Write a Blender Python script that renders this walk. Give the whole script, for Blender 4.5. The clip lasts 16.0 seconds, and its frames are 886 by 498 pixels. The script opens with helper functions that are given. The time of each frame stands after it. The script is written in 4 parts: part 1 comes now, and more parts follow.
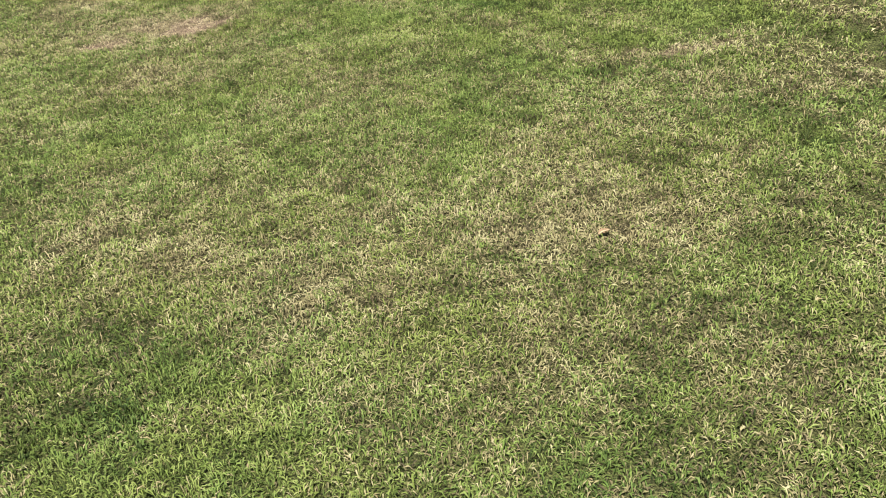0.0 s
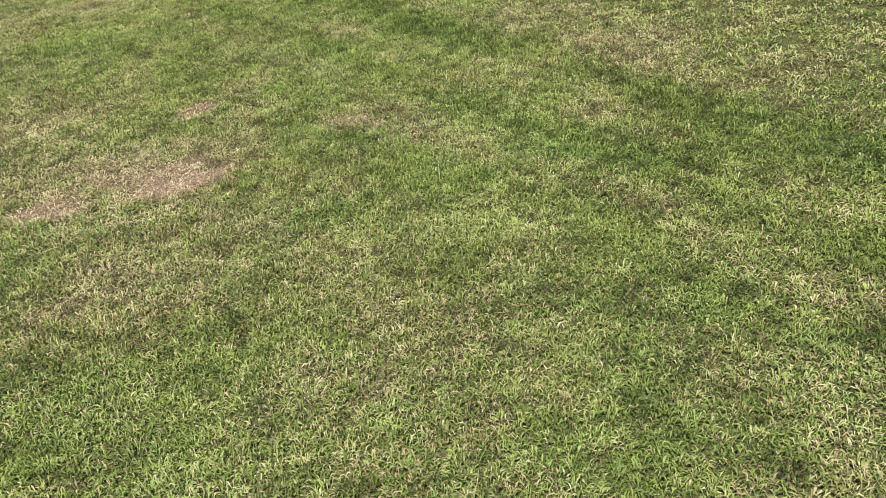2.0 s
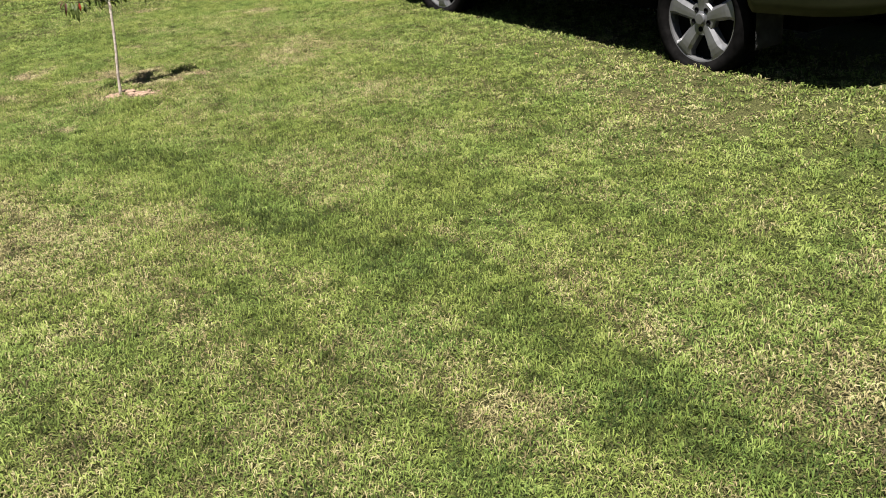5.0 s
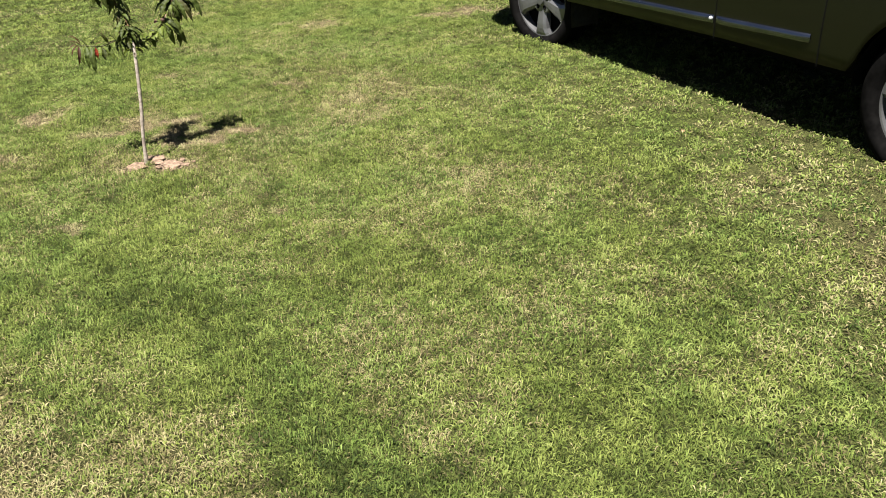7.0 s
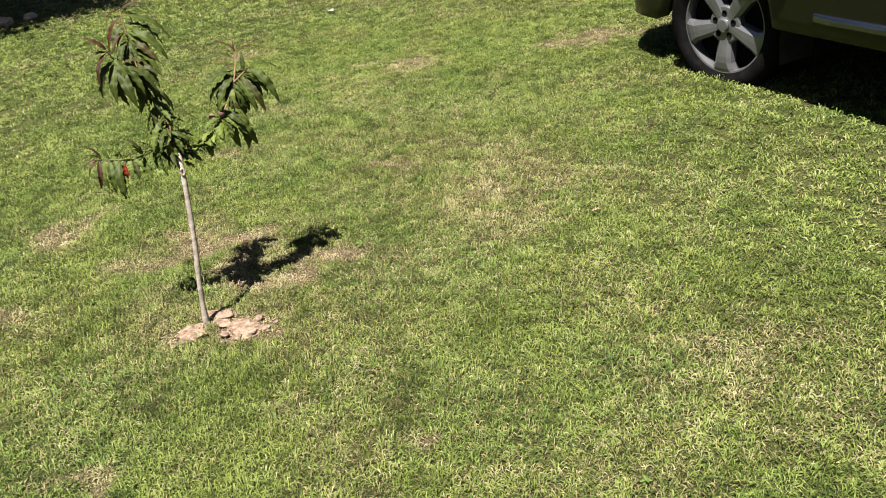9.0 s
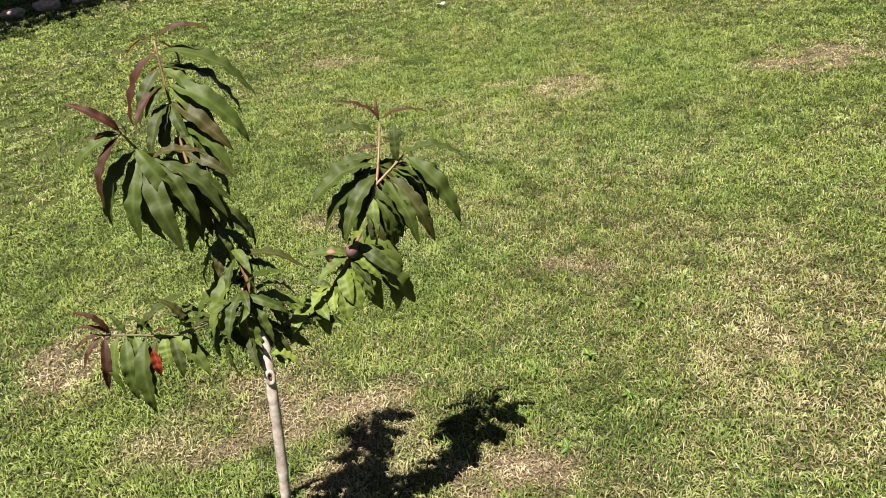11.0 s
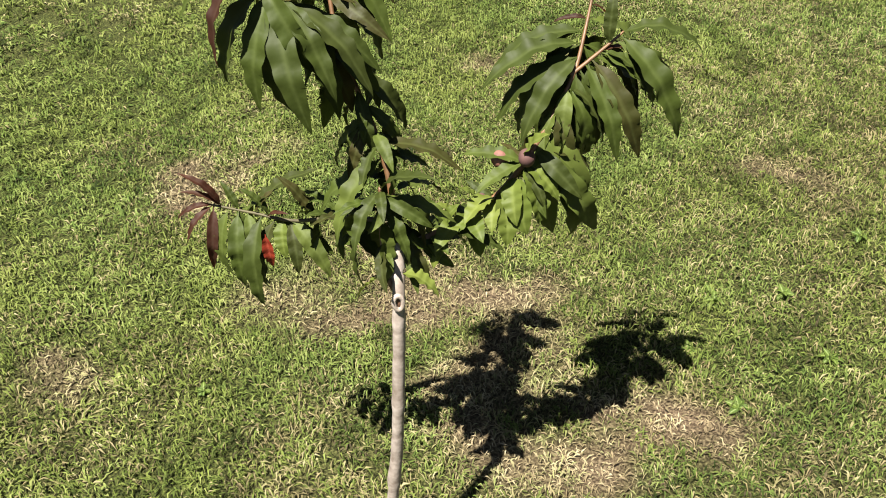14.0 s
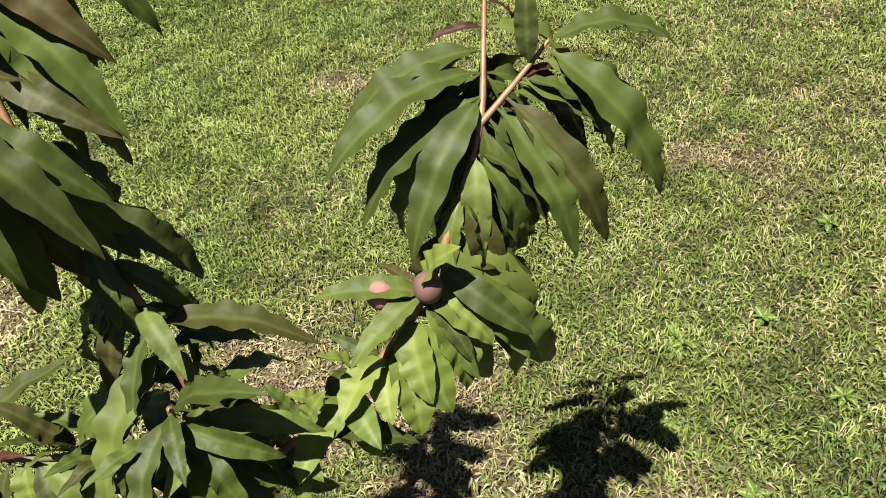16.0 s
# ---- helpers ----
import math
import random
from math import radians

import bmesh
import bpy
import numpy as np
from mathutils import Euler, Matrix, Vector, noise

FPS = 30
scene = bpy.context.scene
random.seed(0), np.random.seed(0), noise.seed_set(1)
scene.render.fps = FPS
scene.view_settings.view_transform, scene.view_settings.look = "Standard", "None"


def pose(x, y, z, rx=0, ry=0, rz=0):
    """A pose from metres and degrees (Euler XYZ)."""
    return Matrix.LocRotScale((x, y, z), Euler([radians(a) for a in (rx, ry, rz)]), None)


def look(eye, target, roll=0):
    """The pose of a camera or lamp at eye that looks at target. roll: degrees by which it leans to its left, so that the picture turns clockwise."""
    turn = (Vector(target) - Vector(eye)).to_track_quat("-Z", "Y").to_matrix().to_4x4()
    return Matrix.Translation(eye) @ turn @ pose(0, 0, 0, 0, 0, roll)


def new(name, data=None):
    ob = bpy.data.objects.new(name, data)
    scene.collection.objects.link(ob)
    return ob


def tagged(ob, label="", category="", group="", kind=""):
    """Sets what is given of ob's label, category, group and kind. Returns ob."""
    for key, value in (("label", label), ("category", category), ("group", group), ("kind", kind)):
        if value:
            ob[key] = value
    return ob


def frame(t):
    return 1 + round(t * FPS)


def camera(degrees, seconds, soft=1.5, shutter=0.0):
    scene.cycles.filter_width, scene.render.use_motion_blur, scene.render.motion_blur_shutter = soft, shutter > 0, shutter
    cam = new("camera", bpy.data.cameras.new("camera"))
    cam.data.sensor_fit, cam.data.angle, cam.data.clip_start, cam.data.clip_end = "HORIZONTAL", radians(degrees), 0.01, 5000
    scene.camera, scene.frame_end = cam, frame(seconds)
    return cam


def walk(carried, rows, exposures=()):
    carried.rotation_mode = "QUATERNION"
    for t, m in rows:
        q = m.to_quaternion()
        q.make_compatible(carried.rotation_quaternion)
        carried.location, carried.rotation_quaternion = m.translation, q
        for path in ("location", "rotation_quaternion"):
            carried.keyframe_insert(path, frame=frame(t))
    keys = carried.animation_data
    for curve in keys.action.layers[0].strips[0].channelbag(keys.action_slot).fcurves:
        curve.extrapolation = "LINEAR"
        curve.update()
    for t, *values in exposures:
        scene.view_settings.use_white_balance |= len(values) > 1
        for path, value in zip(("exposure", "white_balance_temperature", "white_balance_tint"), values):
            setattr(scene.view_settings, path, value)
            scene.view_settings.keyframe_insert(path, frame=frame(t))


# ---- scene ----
cam = camera(56.3, 16.0, soft=1.0)

PATH = [
    (0, (3.671, -9.762, 1.328), (3.491, -8.096, 0.238), -7.7),
    (0.5, (3.544, -9.349, 1.304), (3.368, -7.68, 0.216), -8.5),
    (1, (3.452, -8.875, 1.327), (3.27, -7.197, 0.253), -7.6),
    (1.5, (3.315, -8.496, 1.348), (3.156, -6.812, 0.279), -7.8),
    (2, (3.239, -8.094, 1.338), (3.064, -6.405, 0.281), -7.8),
    (2.5, (3.041, -7.705, 1.385), (2.843, -6.01, 0.342), -8.8),
    (3, (2.832, -7.287, 1.346), (2.636, -5.604, 0.283), -10.0),
    (3.5, (2.747, -6.823, 1.424), (2.54, -5.101, 0.429), -8.3),
    (4, (2.605, -6.398, 1.394), (2.433, -4.608, 0.517), -7.4),
    (4.5, (2.558, -5.89, 1.339), (2.463, -4.099, 0.454), -5.9),
    (5, (2.395, -5.388, 1.34), (2.285, -3.594, 0.463), -5.1),
    (5.2, (2.312, -5.23, 1.346), (2.212, -3.425, 0.491), -4.2),
    (7.3, (1.935, -3.662, 1.612), (1.693, -1.924, 0.653), -4.3),
    (7.5, (1.887, -3.495, 1.596), (1.62, -1.756, 0.645), -4.5),
    (8, (1.699, -3.09, 1.556), (1.479, -1.348, 0.598), -5.2),
    (8.5, (1.506, -2.703, 1.526), (1.275, -0.979, 0.539), -6.7),
    (9, (1.318, -2.289, 1.554), (0.992, -0.57, 0.586), -8.2),
    (9.2, (1.236, -2.153, 1.573), (0.879, -0.442, 0.6), -8.7),
    (11.3, (0.53, -0.723, 1.341), (0.027, 0.943, 0.354), -7.1),
    (11.5, (0.48, -0.65, 1.363), (-0.142, 0.978, 0.381), -5.0),
    (12, (0.375, -0.593, 1.374), (-0.29, 0.989, 0.348), -4.5),
    (12.5, (0.34, -0.604, 1.36), (-0.324, 0.954, 0.296), -4.8),
    (13, (0.4, -0.561, 1.353), (-0.265, 0.961, 0.24), -5.6),
    (13.5, (0.448, -0.558, 1.311), (-0.271, 0.839, 0.074), -5.3),
    (14, (0.465, -0.553, 1.288), (-0.272, 0.773, -0.015), -5.8),
    (14.5, (0.477, -0.525, 1.297), (-0.269, 0.803, 0.0), -5.8),
    (15, (0.454, -0.479, 1.27), (-0.318, 0.902, 0.046), -8.2),
    (15.5, (0.345, -0.335, 1.199), (-0.257, 1.113, -0.042), -9.5),
    (16, (0.305, -0.141, 1.103), (-0.186, 1.259, -0.239), -10.5),
]
walk(cam, [(t, look(eye, target, roll)) for t, eye, target, roll in PATH],
     exposures=[(0.0, 1.95, 6200, 10), (3.3, 1.96, 6250, 10), (4.2, 2.11, 6400, 10), (7.3, 2.14, 6550, 8), (12.0, 2.12, 6600, 8), (14.6, 2.07, 6600, 9), (15.5, 2.14, 6600, 9), (16.0, 2.20, 6550, 10)])

# ---- world and sun ----
TO_SUN = Vector((-0.07, -0.32, 1.0)).normalized()
world = bpy.data.worlds.new("world")
scene.world = world
world.use_nodes = True
wn = world.node_tree
sky = wn.nodes.new("ShaderNodeTexSky")
sky.sky_type, sky.sun_disc = "NISHITA", False
sky.sun_elevation = math.asin(TO_SUN.z)
sky.sun_rotation = math.atan2(TO_SUN.x, TO_SUN.y)
back = wn.nodes["Background"]
back.inputs["Strength"].default_value = 0.02
wn.links.new(sky.outputs[0], back.inputs["Color"])
sun_data = bpy.data.lights.new("sun", "SUN")
sun_data.energy, sun_data.angle, sun_data.color = 5.0, radians(0.5), (1.0, 0.95, 0.88)
sun = new("sun", sun_data)
sun.matrix_world = look(TO_SUN * 30, (0, 0, 0))


# ---- materials ----
def material(name):
    m = bpy.data.materials.new(name)
    m.use_nodes = True
    nt = m.node_tree
    return m, nt, nt.nodes["Principled BSDF"]


def node(nt, kind, **inputs):
    n = nt.nodes.new("ShaderNode" + kind)
    for k, v in inputs.items():
        n.inputs[k.replace("_", " ")].default_value = v
    return n


def noise_tex(nt, scale, detail=4, coords="Object"):
    n = node(nt, "TexNoise", Scale=scale, Detail=detail)
    nt.links.new(nt.nodes.new("ShaderNodeTexCoord").outputs[coords], n.inputs["Vector"])
    return n


def ramp(nt, fac, stops):
    r = nt.nodes.new("ShaderNodeValToRGB")
    while len(r.color_ramp.elements) < len(stops):
        r.color_ramp.elements.new(0.5)
    for e, (p, c) in zip(r.color_ramp.elements, stops):
        e.position, e.color = p, (*c, 1)
    nt.links.new(fac, r.inputs[0])
    return r.outputs[0]


def blend(nt, fac, a, b):
    m = nt.nodes.new("ShaderNodeMix")
    m.data_type = "RGBA"
    for s, v in ((m.inputs[0], fac), (m.inputs[6], a), (m.inputs[7], b)):
        if isinstance(v, tuple):
            s.default_value = (*v, 1)
        elif isinstance(v, float):
            s.default_value = v
        else:
            nt.links.new(v, s)
    return m.outputs[2]


def attr(nt, name):
    a = nt.nodes.new("ShaderNodeAttribute")
    a.attribute_name = name
    return a.outputs["Fac"]


def bump(nt, height, strength, distance, bsdf):
    b = node(nt, "Bump", Strength=strength, Distance=distance)
    nt.links.new(height, b.inputs["Height"])
    nt.links.new(b.outputs[0], bsdf.inputs["Normal"])


def plain(name, color, rough=0.5, metal=0.0, spot=0.15, scale=30.0, coat=0.0, relief=0.0, spec=0.5):
    """A surface of one colour with grain and fine wear."""
    m, nt, p = material(name)
    n = noise_tex(nt, scale, 6)
    lo, hi = tuple(c * (1 - spot) for c in color), tuple(min(1, c * (1 + spot)) for c in color)
    nt.links.new(ramp(nt, n.outputs[0], [(0.3, lo), (0.7, hi)]), p.inputs["Base Color"])
    p.inputs["Roughness"].default_value, p.inputs["Metallic"].default_value = rough, metal
    p.inputs["Coat Weight"].default_value = coat
    p.inputs["Specular IOR Level"].default_value = spec
    p.inputs["Coat Roughness"].default_value = 0.05
    if relief:
        bump(nt, n.outputs[0], 0.6, relief, p)
    return m


def thin_leaf(name, stops, through_color, fac, rough, rib=0.0):
    """Leaf tissue: glossy skin with a pale midrib and side veins, and some light that comes through."""
    m, nt, p = material(name)
    n = noise_tex(nt, 24, 3)
    tone = nt.nodes.new("ShaderNodeObjectInfo").outputs["Random"]
    base = ramp(nt, tone, stops)
    col = blend(nt, n.outputs[0], base, tuple(c * 0.65 for c in stops[2 if len(stops) > 3 else 0][1]))
    if rib:
        line = ramp(nt, attr(nt, "rib"), [(0.72, (0, 0, 0)), (0.97, (rib, rib, rib))])
        col = blend(nt, line, col, tuple(min(1, c * 1.9 + 0.04) for c in stops[-1][1]))
        v = node(nt, "Math")
        v.operation = "MULTIPLY_ADD"
        nt.links.new(attr(nt, "along"), v.inputs[0])
        v.inputs[1].default_value = 95.0
        skew = node(nt, "Math")
        skew.operation = "MULTIPLY"
        nt.links.new(attr(nt, "rib"), skew.inputs[0])
        skew.inputs[1].default_value = 7.0
        nt.links.new(skew.outputs[0], v.inputs[2])
        w = node(nt, "Math")
        w.operation = "SINE"
        nt.links.new(v.outputs[0], w.inputs[0])
        h = node(nt, "Math")
        h.operation = "MULTIPLY_ADD"
        nt.links.new(w.outputs[0], h.inputs[0])
        h.inputs[1].default_value = 0.007
        nt.links.new(n.outputs[0], h.inputs[2])
        relief = h.outputs[0]
    else:
        relief = n.outputs[0]
    nt.links.new(col, p.inputs["Base Color"])
    p.inputs["Roughness"].default_value = rough
    p.inputs["Specular IOR Level"].default_value = 0.14
    bump(nt, relief, 0.5, 0.005, p)
    tr = node(nt, "BsdfTranslucent", Color=(*through_color, 1))
    mix = node(nt, "MixShader", Fac=fac)
    nt.links.new(p.outputs[0], mix.inputs[1])
    nt.links.new(tr.outputs[0], mix.inputs[2])
    nt.links.new(mix.outputs[0], nt.nodes["Material Output"].inputs["Surface"])
    return m


grass_mat, nt, p = material("grass_blade")
live = ramp(nt, attr(nt, "tone"), [(0.0, (0.0124, 0.0174, 0.0031)), (0.35, (0.055, 0.076, 0.0150)), (0.7, (0.091, 0.115, 0.0235)), (1.0, (0.132, 0.154, 0.042))])
dead = ramp(nt, attr(nt, "tone"), [(0.0, (0.0372, 0.0291, 0.0174)), (0.5, (0.145, 0.120, 0.060)), (1.0, (0.225, 0.198, 0.112))])
cool = ramp(nt, attr(nt, "tone"), [(0.0, (0.00868, 0.0186, 0.00434)), (0.5, (0.050, 0.085, 0.0160)), (1.0, (0.112, 0.152, 0.041))])
live = blend(nt, attr(nt, "hue"), live, cool)
clay = ramp(nt, attr(nt, "tone"), [(0.0, (0.0589, 0.0415, 0.026)), (0.5, (0.200, 0.150, 0.098)), (1.0, (0.32, 0.258, 0.172))])
nt.links.new(blend(nt, attr(nt, "bare"), blend(nt, attr(nt, "dry"), live, dead), clay), p.inputs["Base Color"])
p.inputs["Roughness"].default_value = 0.7
p.inputs["Specular IOR Level"].default_value = 0.06
tr = node(nt, "BsdfTranslucent")
nt.links.new(blend(nt, attr(nt, "dry"), (0.118, 0.161, 0.0279), (0.248, 0.223, 0.105)), tr.inputs["Color"])
mx = node(nt, "MixShader", Fac=0.10)
nt.links.new(p.outputs[0], mx.inputs[1])
nt.links.new(tr.outputs[0], mx.inputs[2])
nt.links.new(mx.outputs[0], nt.nodes["Material Output"].inputs["Surface"])

ground_mat, nt, p = material("lawn_ground")
fine = noise_tex(nt, 170, 8)
mid = noise_tex(nt, 14, 6)
# Both turf colours are darkened to hold the shade in gaps between blades.
shaded_thatch = ramp(nt, fine.outputs[0], [(0.36, (0.009, 0.008, 0.003)), (0.5, (0.036, 0.031, 0.013)), (0.66, (0.100, 0.086, 0.042))])
shaded_verdure = ramp(nt, fine.outputs[0], [(0.36, (0.008, 0.010, 0.0025)), (0.52, (0.032, 0.040, 0.0095)), (0.68, (0.078, 0.088, 0.022))])
blotch = node(nt, "Math")
blotch.operation = "MULTIPLY_ADD"
nt.links.new(mid.outputs[0], blotch.inputs[0])
blotch.inputs[1].default_value = 0.7
blotch.inputs[2].default_value = -0.35
both = node(nt, "Math")
both.operation, both.use_clamp = "ADD", True
nt.links.new(blotch.outputs[0], both.inputs[0])
nt.links.new(attr(nt, "dry"), both.inputs[1])
turf = blend(nt, both.outputs[0], shaded_verdure, shaded_thatch)
soil = ramp(nt, fine.outputs[0], [(0.34, (0.0434, 0.0291, 0.0186)), (0.52, (0.118, 0.0818, 0.0546)), (0.70, (0.205, 0.155, 0.108))])
nt.links.new(blend(nt, attr(nt, "bare"), turf, soil), p.inputs["Base Color"])
p.inputs["Roughness"].default_value = 0.95
p.inputs["Specular IOR Level"].default_value = 0.1
bump(nt, fine.outputs[0], 1.0, 0.012, p)

leaf_green = thin_leaf("leaf_green", [(0.0, (0.034, 0.019, 0.006)), (0.10, (0.022, 0.024, 0.005)), (0.25, (0.024, 0.033, 0.005)), (0.65, (0.042, 0.060, 0.009)), (1.0, (0.088, 0.112, 0.022))], (0.1, 0.136, 0.0124), 0.03, 0.58, 0.06)
leaf_lime = thin_leaf("leaf_lime", [(0.0, (0.056, 0.078, 0.012)), (1.0, (0.135, 0.160, 0.032))], (0.18, 0.22, 0.026), 0.13, 0.55, 0.1)
leaf_red = thin_leaf("leaf_red", [(0.0, (0.026, 0.011, 0.006)), (0.6, (0.046, 0.014, 0.007)), (1.0, (0.036, 0.024, 0.008))], (0.25, 0.04, 0.012), 0.12, 0.6, 0.08)
shrub_leaf = thin_leaf("shrub_leaf", [(0.0, (0.0124, 0.0248, 0.00744)), (1.0, (0.0217, 0.0403, 0.0124))], (0.031, 0.062, 0.0124), 0.12, 0.5)
bark, nt, p = material("sapling_bark")
bands = node(nt, "TexNoise", Scale=14, Detail=6)
squash = node(nt, "Mapping", Scale=(1.5, 1.5, 4.0))
nt.links.new(nt.nodes.new("ShaderNodeTexCoord").outputs["Object"], squash.inputs["Vector"])
nt.links.new(squash.outputs[0], bands.inputs["Vector"])
speck = noise_tex(nt, 130, 5)
skin = ramp(nt, bands.outputs[0], [(0.34, (0.15, 0.112, 0.088)), (0.46, (0.22, 0.176, 0.147)), (0.66, (0.33, 0.276, 0.24))])
nt.links.new(blend(nt, 0.35, skin, ramp(nt, speck.outputs[0], [(0.35, (0.062, 0.0527, 0.0372)), (0.65, (0.26, 0.236, 0.205))])), p.inputs["Base Color"])
p.inputs["Roughness"].default_value = 0.75
bump(nt, bands.outputs[0], 0.5, 0.003, p)
twig_bark = plain("twig_bark", (0.105, 0.0527, 0.0211), 0.55, spot=0.3, scale=80, relief=0.001)
twig_green = plain("twig_green", (0.050, 0.042, 0.015), 0.7, spot=0.3, scale=80)
callus = plain("scar_callus", (0.273, 0.226, 0.186), 0.8, spot=0.3, scale=140, relief=0.002)
knot_wood = plain("knot_wood", (0.124, 0.0589, 0.031), 0.85, spot=0.4, scale=120, relief=0.002)
dark_bark = plain("shrub_bark", (0.0744, 0.0496, 0.0341), 0.9, spot=0.4, scale=40, relief=0.006)
soil_mat = plain("dug_soil", (0.143, 0.0992, 0.0732), 0.95, spot=0.6, scale=60, relief=0.02, spec=0.05)
stone_mat = plain("dapple_stone", (0.248, 0.167, 0.136), 0.9, spot=0.35, scale=30, relief=0.01)
paper_mat = plain("white_paper", (0.7, 0.7, 0.68), 0.7, spot=0.05)

peach_mat, nt, p = material("peach_skin")
nz = noise_tex(nt, 25, 4)
nt.links.new(ramp(nt, nz.outputs[0], [(0.35, (0.050, 0.020, 0.018)), (0.55, (0.082, 0.038, 0.030)), (0.75, (0.125, 0.072, 0.042))]), p.inputs["Base Color"])
p.inputs["Roughness"].default_value = 0.8
peach_pink = plain("peach_blush", (0.15, 0.062, 0.045), 0.75, spot=0.5, scale=60)
leaf_scarlet = thin_leaf("leaf_scarlet", [(0.0, (0.186, 0.0248, 0.0124)), (1.0, (0.248, 0.0434, 0.0186))], (0.31, 0.0496, 0.0186), 0.15, 0.55, 0.2)

paint, nt, p = material("olive_car_paint")
fl = noise_tex(nt, 900, 2)
nt.links.new(ramp(nt, fl.outputs[0], [(0.3, (0.00298, 0.00347, 0.000496)), (0.7, (0.00527, 0.00583, 0.00093))]), p.inputs["Base Color"])
p.inputs["Metallic"].default_value, p.inputs["Roughness"].default_value = 0.35, 0.42
p.inputs["Coat Weight"].default_value, p.inputs["Coat Roughness"].default_value = 0.18, 0.08
p.inputs["Specular IOR Level"].default_value = 0.3
rubber = plain("tyre_rubber", (0.00372, 0.00347, 0.00347), 0.85, spot=0.5, scale=25, relief=0.0005, spec=0.03)
silver = plain("silver_wheel", (0.124, 0.124, 0.13), 0.34, 0.6, spot=0.12, scale=12)
# Black plastic taken near zero, with the shade under the car in its colour.
black_void = plain("shaded_black_plastic", (0.00248, 0.00248, 0.00248), 0.9, spot=0.3, spec=0.05)
flap_mat = plain("flap_rubber", (0.034, 0.033, 0.034), 0.8, spot=0.35, scale=15, spec=0.15)
chrome = plain("chrome_strip", (0.13, 0.14, 0.18), 0.26, 1.0, spot=0.15, scale=6)
glint_bead = plain("glint_bead", (0.55, 0.56, 0.56), 0.25, 0.4, spot=0.05)
lamp_red = plain("lamp_red", (0.217, 0.0124, 0.0124), 0.2, coat=1.0)
lamp_clear = plain("lamp_clear", (0.372, 0.372, 0.372), 0.15, 0.5, coat=1.0)
glass_dark = plain("tinted_glass", (0.00744, 0.00868, 0.00868), 0.06, spot=0.1, coat=0.5)


# ---- building helpers ----
def part(name, bm, mat, parent=None, label="", smooth=True, at=None):
    """Links a bmesh as one mesh object under a thing."""
    me = bpy.data.meshes.new(name)
    bm.to_mesh(me)
    bm.free()
    if smooth:
        me.polygons.foreach_set("use_smooth", [True] * len(me.polygons))
    for m in mat if isinstance(mat, (list, tuple)) else (mat,):
        me.materials.append(m)
    ob = new(name, me)
    if parent:
        ob.parent = parent
    if at:
        ob.matrix_basis = at
    return tagged(ob, label) if label else ob


def again(ob, parent, at):
    """One more object on the mesh of ob."""
    o = new(ob.name.split(".")[0], ob.data)
    o.parent, o.matrix_basis = parent, at
    return o


def tube(bm, pts, radii, sides=8, bumps=0.0, seed=0):
    """A tapered limb along points."""
    rnd = random.Random(seed)
    rings = []
    pts = [Vector(q) for q in pts]
    for i, (q, r) in enumerate(zip(pts, radii)):
        d = (pts[min(i + 1, len(pts) - 1)] - pts[max(i - 1, 0)]).normalized()
        a = d.orthogonal().normalized()
        if abs(d.z) > 0.2:
            a = (Vector((1, 0, 0)) - d * d.x).normalized()
        b = d.cross(a)
        rings.append([bm.verts.new(q + (a * math.cos(k) + b * math.sin(k)) * r * (1 + bumps * rnd.uniform(-1, 1)))
                      for k in (math.tau * j / sides for j in range(sides))])
    for ra, rb in zip(rings, rings[1:]):
        for j in range(sides):
            bm.faces.new((ra[j], ra[(j + 1) % sides], rb[(j + 1) % sides], rb[j]))
    bm.faces.new(rings[0][::-1])
    bm.faces.new(rings[-1])
    return bm


def curve_points(pts, n):
    """n points on a smooth line through pts."""
    pts = [Vector(q) for q in pts]
    out = []
    for k in range(n):
        u = k / (n - 1) * (len(pts) - 1)
        i = min(int(u), len(pts) - 2)
        f = u - i
        p0, p1, p2, p3 = pts[max(i - 1, 0)], pts[i], pts[i + 1], pts[min(i + 2, len(pts) - 1)]
        out.append(0.5 * (2 * p1 + (p2 - p0) * f + (2 * p0 - 5 * p1 + 4 * p2 - p3) * f * f + (3 * p1 - p0 - 3 * p2 + p3) * f ** 3))
    return out


def lathe(bm, profile, sides):
    """Turns (radius, along) pairs about the y axis."""
    rings = [[bm.verts.new((r * math.cos(a), h, r * math.sin(a))) for a in (math.tau * j / sides for j in range(sides))] for r, h in profile]
    for ra, rb in zip(rings, rings[1:]):
        for j in range(sides):
            bm.faces.new((ra[j], rb[j], rb[(j + 1) % sides], ra[(j + 1) % sides]))
    return rings


def box(bm, lo, hi):
    m = bmesh.ops.create_cube(bm, size=1)["verts"]
    for v in m:
        v.co = Vector([lo[i] + (v.co[i] + 0.5) * (hi[i] - lo[i]) for i in range(3)])
    return m


def sheet(bm, rows):
    """Joins rows of points into a surface."""
    vs = [[bm.verts.new(q) for q in r] for r in rows]
    for a, b in zip(vs, vs[1:]):
        for i in range(len(a) - 1):
            bm.faces.new((a[i], a[i + 1], b[i + 1], b[i]))
    return vs


# ---- the lawn: fields of dryness and bare soil ----
def value_noise(x, y, size, seed):
    rng = np.random.default_rng(seed)
    table = rng.random((256, 256))
    u, v = x / size, y / size
    i, j = np.floor(u).astype(int), np.floor(v).astype(int)
    f, g = u - i, v - j
    f, g = f * f * (3 - 2 * f), g * g * (3 - 2 * g)
    t = lambda a, b: table[a & 255, b & 255]
    return (t(i, j) * (1 - f) + t(i + 1, j) * f) * (1 - g) + (t(i, j + 1) * (1 - f) + t(i + 1, j + 1) * f) * g


